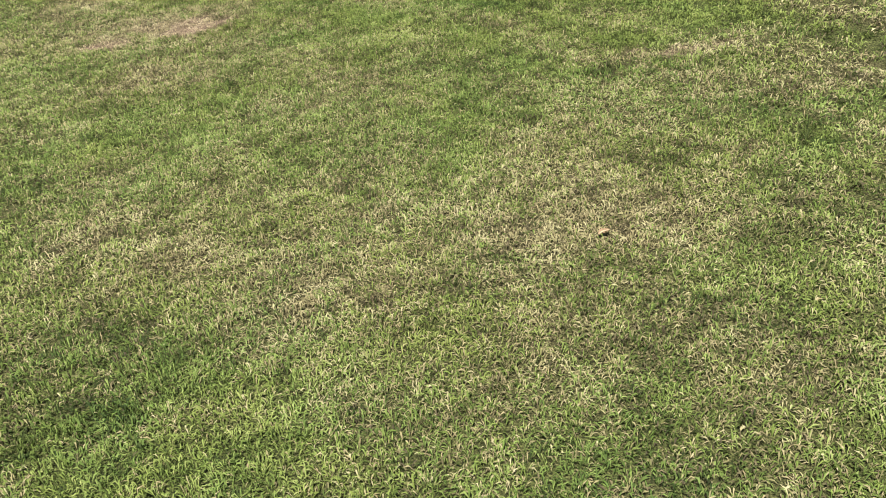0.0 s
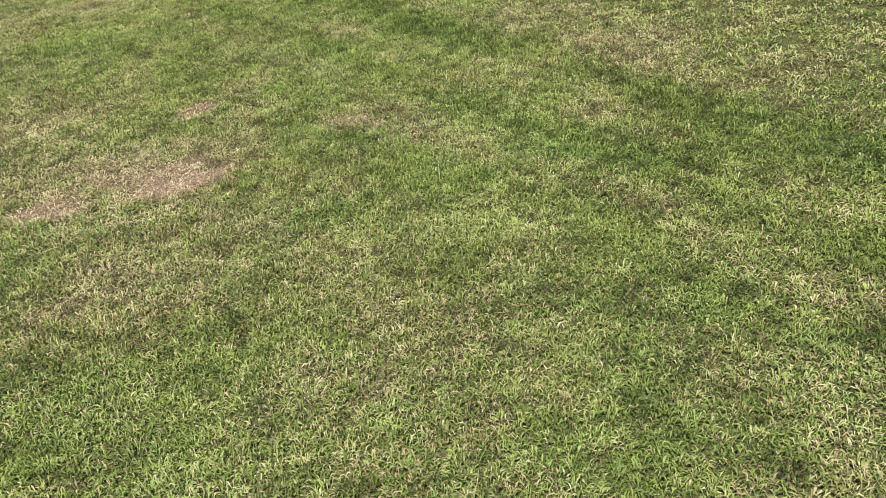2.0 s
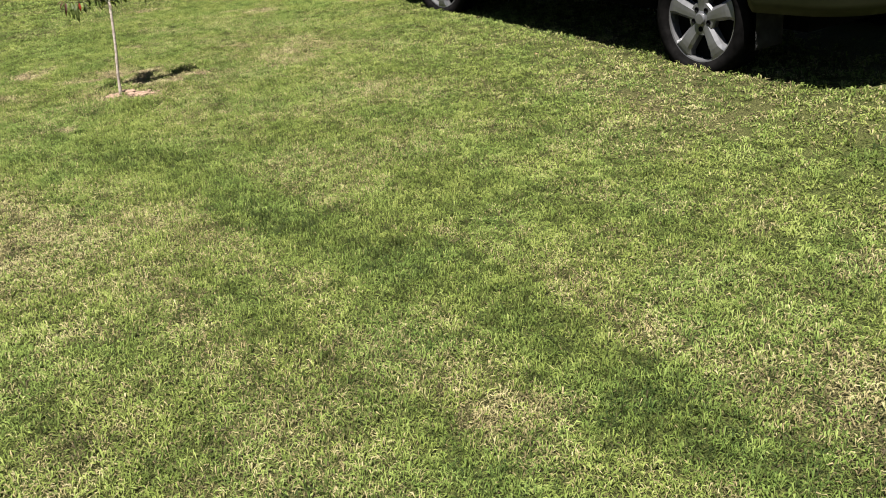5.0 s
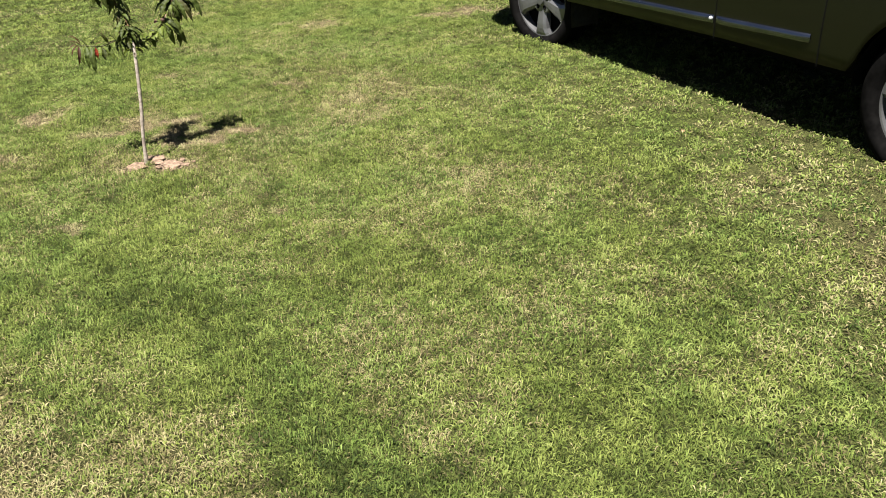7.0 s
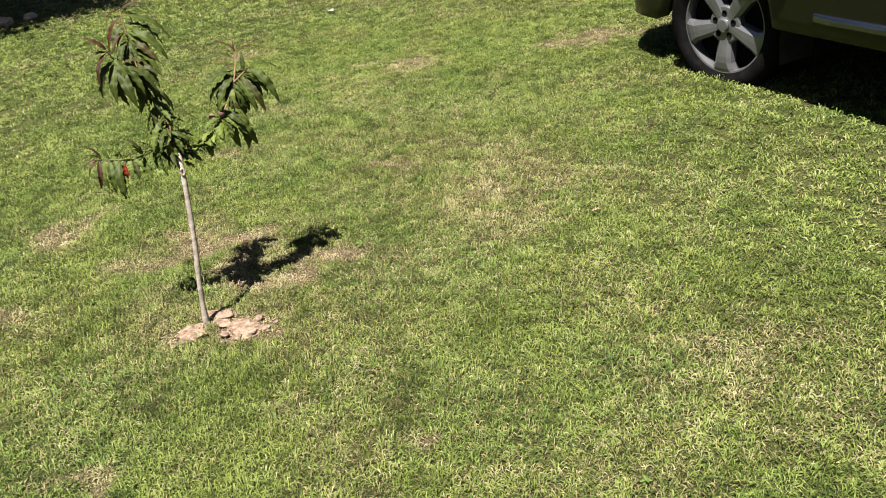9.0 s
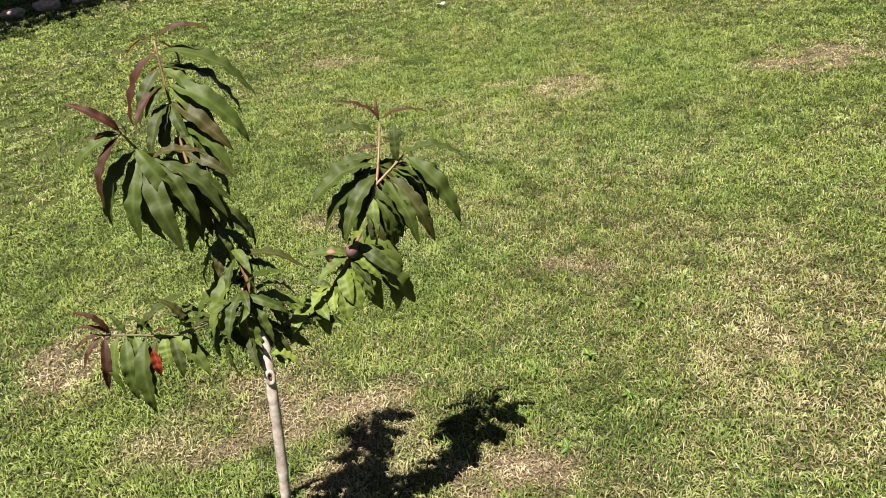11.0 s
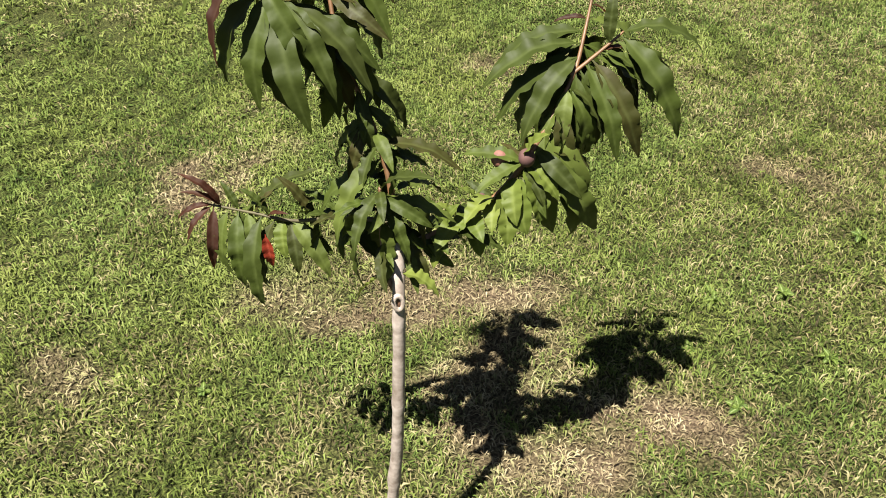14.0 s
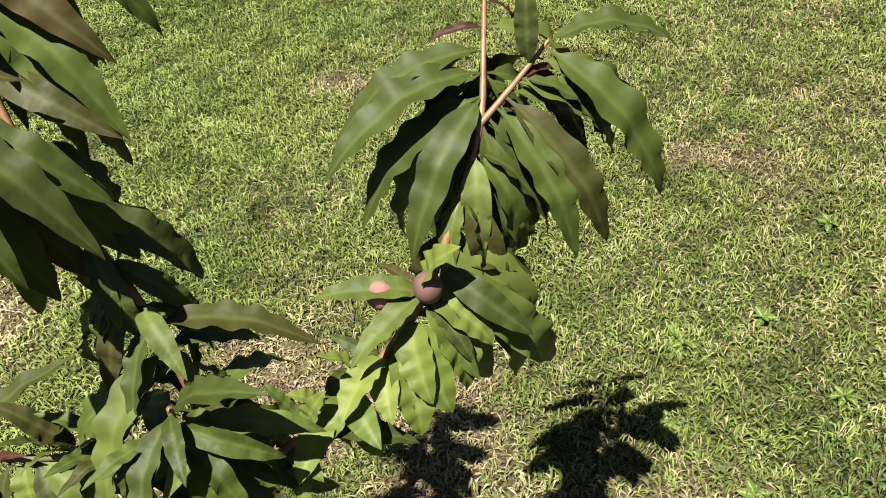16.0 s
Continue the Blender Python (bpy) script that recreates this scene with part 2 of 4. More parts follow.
def fbm(x, y, size, seed):
    return sum(value_noise(x, y, size / 2 ** k, seed + k) / 2 ** k for k in range(4)) / 1.875


# scalped spots of bare soil: x, y, radius along x, radius along y, strength
BARE = [(1.98, -5.32, .14, .17, .8), (1.54, -5.44, .12, .09, .7), (1.83, -4.62, .11, .08, .7), (2.59, -4.91, .12, .06, .75), (1.74, -5.16, .24, .16, .35),
        (-1.03, .76, .13, .12, .5), (-.87, .99, .06, .07, .5), (.30, 2.95, .11, .11, .65), (-.06, 3.03, .10, .05, .45), (1.42, 3.19, .24, .14, .6),
        (-1.10, 3.58, .11, .10, .55), (-2.66, 2.14, .15, .08, .55), (-.11, -.75, .10, .06, .6), (.81, -.59, .08, .04, .45), (4.38, -6.36, .2, .06, .5)]
BARE_BY_TREE = [(.01, .05, .07, .06, .9), (.16, -.03, .10, .08, .9), (-.04, -.06, .07, .06, .8), (.15, .28, .15, .06, .6), (.32, .45, .14, .05, .65),
                (-.22, .64, .14, .07, .6), (-.30, .56, .16, .09, .45), (-.88, .10, .09, .07, .4), (-.55, 1.62, .10, .06, .35), (.42, 1.3, .1, .06, .3), (.98, 1.0, .10, .07, .2), (-.24, .60, .24, .14, .4), (.02, .42, .2, .1, .35), (-.50, .50, .16, .1, .3), (.25, .33, .2, .06, .4)]
# straw-coloured, thin turf
DRY_SOUTH = [(1.70, -5.0, .5, .4, .45), (1.95, -6.0, .14, .14, .7), (2.03, -6.15, .22, .2, .55), (2.93, -6.4, .4, .2, .5), (2.29, -7.42, .2, .22, .5),
             (3.85, -7.30, .6, .6, .25), (2.68, -4.92, .28, .16, .5), (2.05, -4.29, .2, .15, .5), (2.93, -4.56, .2, .09, .3), (4.41, -6.34, .24, .09, .7), (4.87, -6.82, .4, .12, .5),
             (3.35, -3.74, .4, .3, .35), (3.67, -4.99, .2, .12, .45), (1.2, -4.7, .4, .25, .35), (2.7, -7.4, 1.2, .7, .2)]
DRY_MIDDLE = [(2.06, -2.45, .17, .10, .8), (2.43, -3.61, .18, .11, .7), (1.05, -2.76, .36, .25, .45), (.76, -2.38, .34, .3, .5), (1.12, -2.85, .18, .14, .6), (1.11, -3.21, .25, .26, .5),
              (3.32, -2.66, .11, .07, .8), (3.61, -2.96, .1, .09, .7), (1.36, -2.52, .15, .05, .6), (1.4, -3.4, .5, .4, .25), (1.77, -.15, .24, .24, .6), (2.25, -.45, .4, .3, .4),
              (1.9, -1.6, .6, .4, .35), (1.45, -.95, .5, .3, .35), (.78, -.68, .22, .12, .4)]
DRY_NORTH = [(.98, .93, .34, .40, .6), (-.18, .66, .30, .22, .55), (-.52, 2.37, .2, .13, .6), (.53, 1.5, .26, .4, .4), (.6, .9, .2, .2, .25), (-3.45, 3.7, .4, .15, .6), (-2.9, 3.95, .6, .14, .5), (-.98, .17, .10, .09, .6),
             (-1.0, .8, .2, .17, .5), (1.0, 4.08, .5, .2, .45), (.3, 2.97, .22, .2, .4), (.37, .47, .28, .12, .5), (.05, .2, .3, .2, .4), (-1.2, 3.0, 1.2, .8, .15), (1.42, 3.2, .4, .25, .4)]
# lush, darker stretches
LUSH_SPOTS = [(1.66, -4.84, .26, .13, .55), (2.23, -5.43, .10, .11, .7), (2.12, -5.78, .22, .14, .6), (2.56, -5.68, .10, .13, .5), (3.54, -4.47, .3, .16, .5), (3.32, -4.80, .28, .18, .7), (3.14, -4.50, .24, .14, .6), (3.64, -5.31, .24, .2, .6), (4.30, -6.48, .32, .10, .6), (4.07, -5.45, .42, .3, .5),
              (4.16, -7.23, .2, .1, .5), (2.65, -8.28, .36, .26, .75), (4.75, -7.05, .36, .28, .6), (4.49, -5.91, .42, .22, .5), (1.72, -2.42, .26, .10, .6), (2.36, -3.0, .24, .14, .6), (2.73, -3.54, .24, .16, .5), (.2, -1.35, .5, .4, .25), (.2, -.35, .25, .12, .5), (.45, .75, .3, .2, .35)]


def spots(x, y, rows, ragged):
    out = np.zeros_like(x)
    for cx, cy, rx, ry, s in rows:
        d = ((x - cx) / rx) ** 2 + ((y - cy) / ry) ** 2
        out = np.maximum(out, s * np.clip((1.7 - d - ragged) * 0.6, 0, 1))
    return out


def fields(x, y):
    """Dryness, bareness and lushness of the turf."""
    rag = (fbm(x, y, 0.09, 5) - 0.5) * 5.4 + (fbm(x, y, 0.03, 8) - 0.5) * 2.0 + (fbm(x, y, 0.5, 15) - 0.5) * 2.2
    bare = 1.0 * spots(x, y, BARE + BARE_BY_TREE, rag)
    dry = spots(x, y, DRY_SOUTH + DRY_MIDDLE + DRY_NORTH, rag)
    lush = spots(x, y, LUSH_SPOTS, rag)
    # mowing lines that run away to the upper left
    c = (x - np.interp(y, (-8.0, -5.46, -4.06, -2.96, -1.31, 0.0), (6.6, 4.30, 3.17, 2.30, 0.58, -0.8))) * 0.7 + 0.03 * np.sin(x * 5)
    lane = np.clip((-0.9 - y) / 0.5, 0, 1)
    for at, width, amount in ((0.0, 0.15, 1.0), (-0.50, 0.08, 0.4), (0.75, 0.14, 0.3)):
        lush = np.maximum(lush, amount * np.exp(-((c - at) / width) ** 2) * lane)
    for at, width, amount in ((0.24, 0.07, 0.35), (-0.31, 0.07, 0.15), (-0.68, 0.12, 0.35)):
        dry = np.maximum(dry, amount * np.exp(-((c - at) / width) ** 2) * lane)
    south = np.clip((-1.0 - y) / 4.2, 0, 1)
    big = fbm(x, y, 1.1, 21)
    small = fbm(x, y, 0.22, 31)
    base = 0.23 + 0.25 * south - 0.10 * np.clip((y - 0.6) / 1.2, 0, 1) + 1.1 * (big - 0.5) + 0.8 * (small - 0.5)
    bare = bare * np.clip(0.1 + 1.6 * fbm(x, y, 0.07, 51), 0, 1.1)
    return np.clip(base + dry * 0.75 + bare * 0.8 - lush * 0.5, 0.02, 1), bare, lush


def height(x, y):
    near = np.exp(-(x * x + y * y) / 0.3)
    return (fbm(x, y, 0.5, 41) - 0.5) * 0.035 * (1 - near) + (fbm(x, y, 0.08, 43) - 0.5) * 0.012


def ground_sheet():
    far = np.array([0.3, 0.8, 2, 5, 12, 30, 80, 200, 500])
    xs = np.concatenate([-6.5 - far[::-1], np.arange(-6.5, 7.01, 0.06), 7 + far])
    ys = np.concatenate([-10.5 - far[::-1], np.arange(-10.5, 8.51, 0.06), 8.5 + far])
    X, Y = np.meshgrid(xs, ys)
    x, y = X.ravel(), Y.ravel()
    inside = (x > -6.6) & (x < 7.1) & (y > -10.6) & (y < 8.6)
    z = np.where(inside, height(x, y), 0)
    nx, ny = len(xs), len(ys)
    i = (np.arange(ny - 1)[:, None] * nx + np.arange(nx - 1)).ravel()
    quads = np.stack([i, i + 1, i + 1 + nx, i + nx], 1)
    me = bpy.data.meshes.new("ground")
    me.vertices.add(len(x))
    me.vertices.foreach_set("co", np.stack([x, y, z], 1).astype(np.float32).ravel())
    me.loops.add(quads.size)
    me.loops.foreach_set("vertex_index", quads.ravel().astype(np.int32))
    me.polygons.add(len(quads))
    me.polygons.foreach_set("loop_start", np.arange(0, quads.size, 4, dtype=np.int32))
    me.update(calc_edges=True)
    me.polygons.foreach_set("use_smooth", [True] * len(quads))
    dry, bare, _ = fields(x, y)
    edge = np.clip(np.minimum(np.minimum(x + 6.6, 7.1 - x), np.minimum(y + 10.6, 8.6 - y)) / 1.5, 0, 1)
    dry, bare = 0.3 + (dry - 0.3) * edge, bare * edge
    for name, values in (("dry", dry), ("bare", bare)):
        me.attributes.new(name, "FLOAT", "POINT").data.foreach_set("value", values.astype(np.float32))
    me.materials.append(ground_mat)
    return tagged(new("ground", me), "mown lawn ground with scalped straw and soil spots", "lawn", kind="structure")


def grass_blades():
    """Short mown turf in tufts: blades lean out of each tuft and lie over the dark gaps between; thinner off the walked band."""
    rng = np.random.default_rng(7)
    step = 0.029
    gx, gy = np.meshgrid(np.arange(-6.0, 6.4, step), np.arange(-9.8, 7.6, step * 0.87))
    gx[1::2] += step / 2
    m = gx.size
    cx, cy = gx.ravel() + rng.normal(0, 0.26 * step, m), gy.ravel() + rng.normal(0, 0.26 * step, m)
    away = np.full(m, 99.0)
    for (ax, ay), (bx, by) in (((3.7, -9.2), (2.2, -3.6)), ((2.2, -3.6), (0.3, 0.2)), ((0.3, 0.2), (0.1, 2.6))):
        f = np.clip(((cx - ax) * (bx - ax) + (cy - ay) * (by - ay)) / ((bx - ax) ** 2 + (by - ay) ** 2), 0, 1)
        away = np.minimum(away, np.hypot(cx - ax - f * (bx - ax), cy - ay - f * (by - ay)))
    west = np.interp(cy, (-9.3, -8.6, -4.2, -1.0, 1.0, 3.6, 7.1), (2.2, 2.1, 0.0, -2.2, -3.3, -5.2, -5.9))
    east = np.interp(cy, (-9.0, -7.5, -6.0, -3.0, 0.0, 3.5, 5.0, 7.5), (5.2, 5.6, 5.7, 5.0, 4.3, 3.7, 2.4, 1.2))
    band = np.clip((np.minimum(cx - west, east - cx) + 0.5) / 0.5, 0.07, 1)
    share = (0.33 + 0.67 * np.exp(-(away / 1.8) ** 4)) * band
    keep = rng.random(m) < share * np.clip((7.6 - cy) / 1.0, 0, 1) * np.clip((cy + 9.8) / 0.8, 0, 1)
    cx, cy, away = cx[keep], cy[keep], away[keep]
    m = len(cx)
    fine_turf = np.exp(-((cx - 0.15) ** 2 + (cy - 0.75) ** 2) / 2.0)
    per = np.round((np.interp(away, (0.5, 1.5, 3.0), (19.5, 15, 9)) + 3 * fine_turf) * rng.uniform(0.5, 1.5, m)).astype(int)
    own = np.repeat(np.arange(m), per)
    n = len(own)
    loose = 0.010 + 0.004 * rng.random(n)
    ox, oy = rng.normal(0, 1, n) * loose, rng.normal(0, 1, n) * loose
    x, y, away = cx[own] + ox, cy[own] + oy, away[own]
    dry, bare, lush = fields(x, y)
    keep = rng.random(n) > bare * 0.75
    x, y, ox, oy, own, away, dry, bare, lush = (v[keep] for v in (x, y, ox, oy, own, away, dry, bare, lush))
    n = len(x)
    tuft_tall, tuft_tone, tuft_hue, tuft_dry = rng.uniform(0.42, 1.28, m)[own], rng.normal(0, 0.23, m)[own], rng.random(m)[own], rng.uniform(-0.35, 0.35, m)[own]
    dead = np.where(rng.random(n) < dry * 0.95 + tuft_dry * dry, rng.uniform(0.65, 1.0, n), 0) + rng.uniform(0, 0.12, n)
    a = np.arctan2(oy, ox) + rng.normal(0, 0.9, n)
    rough = np.exp(-(((x - 0.19) / 0.16) ** 2 + ((y + 0.23) / 0.10) ** 2)) + 0.6 * np.exp(-(((x + 0.02) / 0.12) ** 2 + ((y + 0.14) / 0.06) ** 2))
    top = tuft_tall * (0.021 + 0.006 * lush) * (1 - 0.5 * bare) * (1 + 0.7 * rough) * np.where(dead > 0.5, 0.8, 1)
    far = np.interp(away, (0.5, 1.5, 3.2), (-0.3, -0.1, 1.0)) - 0.15 * fine_turf[own]
    rise = top * rng.uniform(0.25, 1.15, n) * (1 + 0.1 * np.clip(far, 0, 1))
    tuft_tone = tuft_tone * np.clip(1 + 0.4 * far, 0.75, 1.4)
    reach = rng.uniform(0.013, 0.033, n) * (1 - 0.25 * bare) * (1 + np.where(far < 0, 0.5, 0.25) * far)
    w = rng.uniform(0.0013, 0.0026, n) * np.where(rng.random(n) < 0.08, 1.5, 1) * (1 + 0.8 * far)
    z = height(x, y)
    dx, dy = np.cos(a), np.sin(a)
    twist = rng.normal(0, 0.45, n)
    sx, sy, sz = -dy * w * np.cos(twist), dx * w * np.cos(twist), w * np.sin(twist)
    sag = rng.uniform(0.45, 1.05, n)
    root = np.stack([x, y, z - 0.003], 1)
    mid_l = np.stack([x + dx * reach * 0.45 + sx, y + dy * reach * 0.45 + sy, z + rise + sz], 1)
    mid_r = np.stack([x + dx * reach * 0.45 - sx, y + dy * reach * 0.45 - sy, z + rise - sz], 1)
    tip = np.stack([x + dx * reach, y + dy * reach, z + rise * sag], 1)
    co = np.stack([root, mid_l, tip, mid_r], 1).astype(np.float32)
    me = bpy.data.meshes.new("lawn_grass")
    me.vertices.add(n * 4)
    me.vertices.foreach_set("co", co.ravel())
    b = np.arange(n, dtype=np.int32) * 4
    tri = np.stack([b, b + 1, b + 3, b + 1, b + 2, b + 3], 1)
    me.loops.add(tri.size)
    me.loops.foreach_set("vertex_index", tri.ravel())
    me.polygons.add(n * 2)
    me.polygons.foreach_set("loop_start", np.arange(0, tri.size, 3, dtype=np.int32))
    me.update(calc_edges=True)
    hue = np.clip(1.6 * (fbm(x, y, 0.3, 91) - 0.45) + 0.35 * rng.random(n) + 0.5 * tuft_hue - 0.2, 0, 1)
    tone = np.clip(0.27 + 0.50 * rng.random(n) + tuft_tone - 0.24 * lush + 0.4 * (fbm(x, y, 0.45, 61) - 0.5) + 0.6 * (fbm(x, y, 0.1, 71) - 0.5) + 0.42 * (value_noise(x, y, 0.04, 77) - 0.5), 0, 1)
    for name, values in (("dry", dead), ("tone", tone), ("bare", bare), ("hue", hue)):
        me.attributes.new(name, "FLOAT", "POINT").data.foreach_set("value", np.repeat(values, 4).astype(np.float32))
    me.materials.append(grass_mat)
    return tagged(new("lawn_grass", me), "short mown green lawn grass mixed with straw", "grass", kind="stuff")


ground_sheet()
grass_blades()


# ---- the peach sapling ----
def leaf_mesh(name, mat, length, width, rise, droop, wave, fold, seed):
    """A lance-shaped leaf with a folded midrib, wavy edge and drooping tip; it starts at its stalk."""
    rnd = random.Random(seed)
    n = 26
    x = z = 0.0
    rows = []
    ph = rnd.uniform(0, 6)
    side = rnd.uniform(-0.25, 0.25)
    for i in range(n + 1):
        s = i / n
        ang = rise - droop * s ** 0.8
        if i:
            x += math.cos(ang) * length / n
            z += math.sin(ang) * length / n
        stalk = 0.07
        q = max(0.0, (s - stalk) / (1 - stalk))
        w = 0.0012 if s < stalk else width * 0.5 * max(0.02, 2.81 * q ** 0.6 * (1 - q) ** 0.95)
        up = Vector((-math.sin(ang), 0, math.cos(ang)))
        c = Vector((x, side * length * 0.35 * s * s, z)) + up * (0.0105 * length * (math.sin(ph * 2 + s * 11) + 0.6 * math.sin(ph * 5 + s * 29 + 2 * math.sin(6 * s + ph))) * math.sin(math.pi * s))
        lw = wave * w * math.sin(ph + s * 34 + 1.2 * math.sin(s * 9 + ph))
        rw = wave * w * math.sin(ph + 1.9 + s * 31 + 1.2 * math.sin(s * 7 + 3 * ph))
        rows.append([c + Vector((0, w, 0)) + up * (fold * w + lw), c + Vector((0, w * 0.5, 0)) + up * (fold * w * 0.62 + lw * 0.22), c,
                     c - Vector((0, w * 0.5, 0)) + up * (fold * w * 0.62 + rw * 0.22), c - Vector((0, w, 0)) + up * (fold * w + rw)])
    bm = bmesh.new()
    sheet(bm, rows)
    me = bpy.data.meshes.new(name)
    bm.to_mesh(me)
    bm.free()
    me.attributes.new("rib", "FLOAT", "POINT").data.foreach_set("value", [0.0, 0.5, 1.0, 0.5, 0.0] * (n + 1))
    me.attributes.new("along", "FLOAT", "POINT").data.foreach_set("value", [k // 5 / n for k in range(5 * (n + 1))])
    me.polygons.foreach_set("use_smooth", [True] * len(me.polygons))
    me.materials.append(mat)
    return me


BIG = [leaf_mesh("leaf", leaf_green, 0.155, 0.0305, radians(r), radians(d), 0.22, f, k) for k, (r, d, f) in enumerate(
    [(20, 100, .27), (0, 80, .25), (30, 125, .35), (-10, 65, .2), (15, 110, .35), (-25, 50, .25), (25, 85, .3), (5, 95, .4)])]
MID = [leaf_mesh("leaf", leaf_green, 0.108, 0.0265, radians(r), radians(d), 0.19, f, 60 + k) for k, (r, d, f) in enumerate(
    [(25, 60, .25), (10, 50, .2), (35, 75, .3), (0, 45, .2), (-15, 60, .3)])]
RED = [leaf_mesh("leaf", leaf_red, 0.110, 0.017, radians(r), radians(d), 0.16, f, 20 + k) for k, (r, d, f) in enumerate(
    [(50, 95, .5), (35, 80, .4), (65, 130, .6), (20, 75, .4)])]
LIME = [leaf_mesh("leaf", leaf_lime, 0.075, 0.031, radians(r), radians(d), 0.15, f, 40 + k) for k, (r, d, f) in enumerate(
    [(0, 60, .25), (20, 80, .3), (-20, 55, .25)])]

tree = tagged(new("peach_sapling"), "young peach tree with drooping dark green and reddish leaves", "tree")
trunk_line = [(0, 0, -0.03), (0.012, 0.012, 0.14), (0.03, 0.035, 0.30), (0.04, 0.055, 0.44), (0.043, 0.078, 0.56), (0.036, 0.096, 0.592), (0.026, 0.116, 0.622), (0.018, 0.132, 0.645)]
tp = curve_points(trunk_line, 46)
rnd = random.Random(3)
radii = []
for k in range(46):
    r = 0.0092 - 0.0018 * k / 45 + (0.006 * max(0, 1 - k / 4)) + rnd.uniform(-0.0004, 0.0005)
    if k % 7 == 3:
        r += 0.0012
    if k >= 30:
        r += 0.0009 * ((k % 3 == 0) - 0.4)
    if 33 <= k <= 35:
        r += 0.0018
    radii.append(r)
trunk = part("trunk", tube(bmesh.new(), tp, radii, 14, 0.06, 4), bark, tree, "pale grey-brown smooth ringed trunk")


def knot():
    """The healed oval pruning scar on the trunk."""
    bm = bmesh.new()
    for j in range(16):
        a, b = math.tau * j / 16, math.tau * (j + 1) / 16
        for k in range(6):
            c, d = math.tau * k / 6, math.tau * (k + 1) / 6
            f = lambda u, v: ((0.0058 + 0.0034 * math.cos(v)) * math.cos(u), -0.0038 * math.sin(v), (0.0108 + 0.0040 * math.cos(v)) * math.sin(u))
            bm.faces.new([bm.verts.new(f(*q)) for q in ((a, c), (b, c), (b, d), (a, d))])
    bmesh.ops.remove_doubles(bm, verts=bm.verts, dist=1e-5)
    return bm


scar = part("pruning_scar", knot(), callus, trunk, "pale healed pruning scar", at=pose(0.0480, 0.0690, 0.566, -6, 0, 38))
bm = bmesh.new()
bmesh.ops.create_uvsphere(bm, u_segments=12, v_segments=8, radius=1)
for v in bm.verts:
    v.co = (v.co.x * 0.0042, v.co.y * 0.002, v.co.z * 0.009)
part("scar_heart", bm, knot_wood, trunk, at=pose(0.0476, 0.0698, 0.566, -6, 0, 38))

BRANCHES = {
    "leader": ([(0.02, 0.13, 0.64), (0.008, 0.15, 0.70), (-0.022, 0.172, 0.765), (-0.06, 0.19, 0.85), (-0.09, 0.235, 0.95), (-0.108, 0.27, 1.055)], 0.0050, 0.0016),
    "side": ([(-0.045, 0.182, 0.82), (-0.075, 0.16, 0.88), (-0.097, 0.137, 0.925), (-0.10, 0.11, 0.968)], 0.0035, 0.0016),
    "right": ([(0.025, 0.12, 0.605), (0.065, 0.17, 0.61), (0.109, 0.227, 0.628), (0.150, 0.262, 0.685), (0.18, 0.33, 0.76), (0.178, 0.39, 0.80), (0.176, 0.43, 0.845)], 0.0055, 0.0016),
    "fan": ([(0.178, 0.335, 0.765), (0.205, 0.37, 0.785), (0.225, 0.40, 0.80)], 0.003, 0.0015),
    "low": ([(0.02, 0.13, 0.64), (-0.06, 0.135, 0.625), (-0.14, 0.13, 0.60), (-0.20, 0.12, 0.605), (-0.265, 0.108, 0.612)], 0.0038, 0.0014),
}
BRANCHES["sprout"] = ([(0.041, 0.079, 0.570), (0.028, 0.084, 0.589), (0.020, 0.094, 0.615), (0.012, 0.111, 0.654), (0.012, 0.122, 0.70)], 0.0038, 0.0022)
lines = {}
for limb, (pts, r0, r1) in BRANCHES.items():
    lines[limb] = curve_points(pts, 24)
    part("branch", tube(bmesh.new(), lines[limb], [r0 + (r1 - r0) * k / 23 for k in range(24)], 8, 0.05, 9), twig_bark if limb != "low" else twig_green, tree)

def leaf_at(me, at, azimuth, pitch=0.0, roll=0.0, scale=1.0):
    o = new("leaf", me)
    o.parent = tree
    o.matrix_basis = Matrix.Translation(at) @ Euler((radians(roll), radians(-pitch), radians(azimuth)), "XYZ").to_matrix().to_4x4() @ Matrix.Diagonal((scale, scale, scale, 1))
    return o


def spray(limb, kinds, rows):
    """Leaves along a limb: node on the limb, leaf form, azimuth, pitch, roll, scale."""
    for at, form, azimuth, pitch, roll, scale in rows:
        leaf_at(kinds[form], lines[limb][at], azimuth, pitch, roll, scale)


spray("leader", RED, [(23, 1, 17, 13, 20, 0.84), (23, 0, -160, -19, 5, 0.53), (22, 3, -137, -36, -15, 1.25), (23, 1, 65, -51, 25, 0.7), (21, 1, 150, -25, 0, 0.47), (20, 3, -108, -5, -10, 0.86)])
spray("leader", BIG, [(22, 1, 9, 8, 10, 1.13), (21, 6, 26, -23, 5, 1.05), (21, 1, 45, 4, 5, 0.88), (20, 7, -14, 2, 25, 1.09), (19, 6, -23, -19, 20, 0.86), (18, 1, -21, 1, 0, 0.93), (21, 1, -107, -9, -20, 0.66), (20, 6, -95, -7, -30, 0.46), (19, 7, -91, 8, -5, 0.69), (19, 1, -103, -37, -20, 0.7), (18, 1, -25, -33, 15, 0.61), (17, 7, 13, 7, 25, 0.57), (16, 1, -37, 11, 30, 0.65), (18, 1, 165, 7, 0, 0.65), (19, 1, 65, 1, 5, 0.73)])
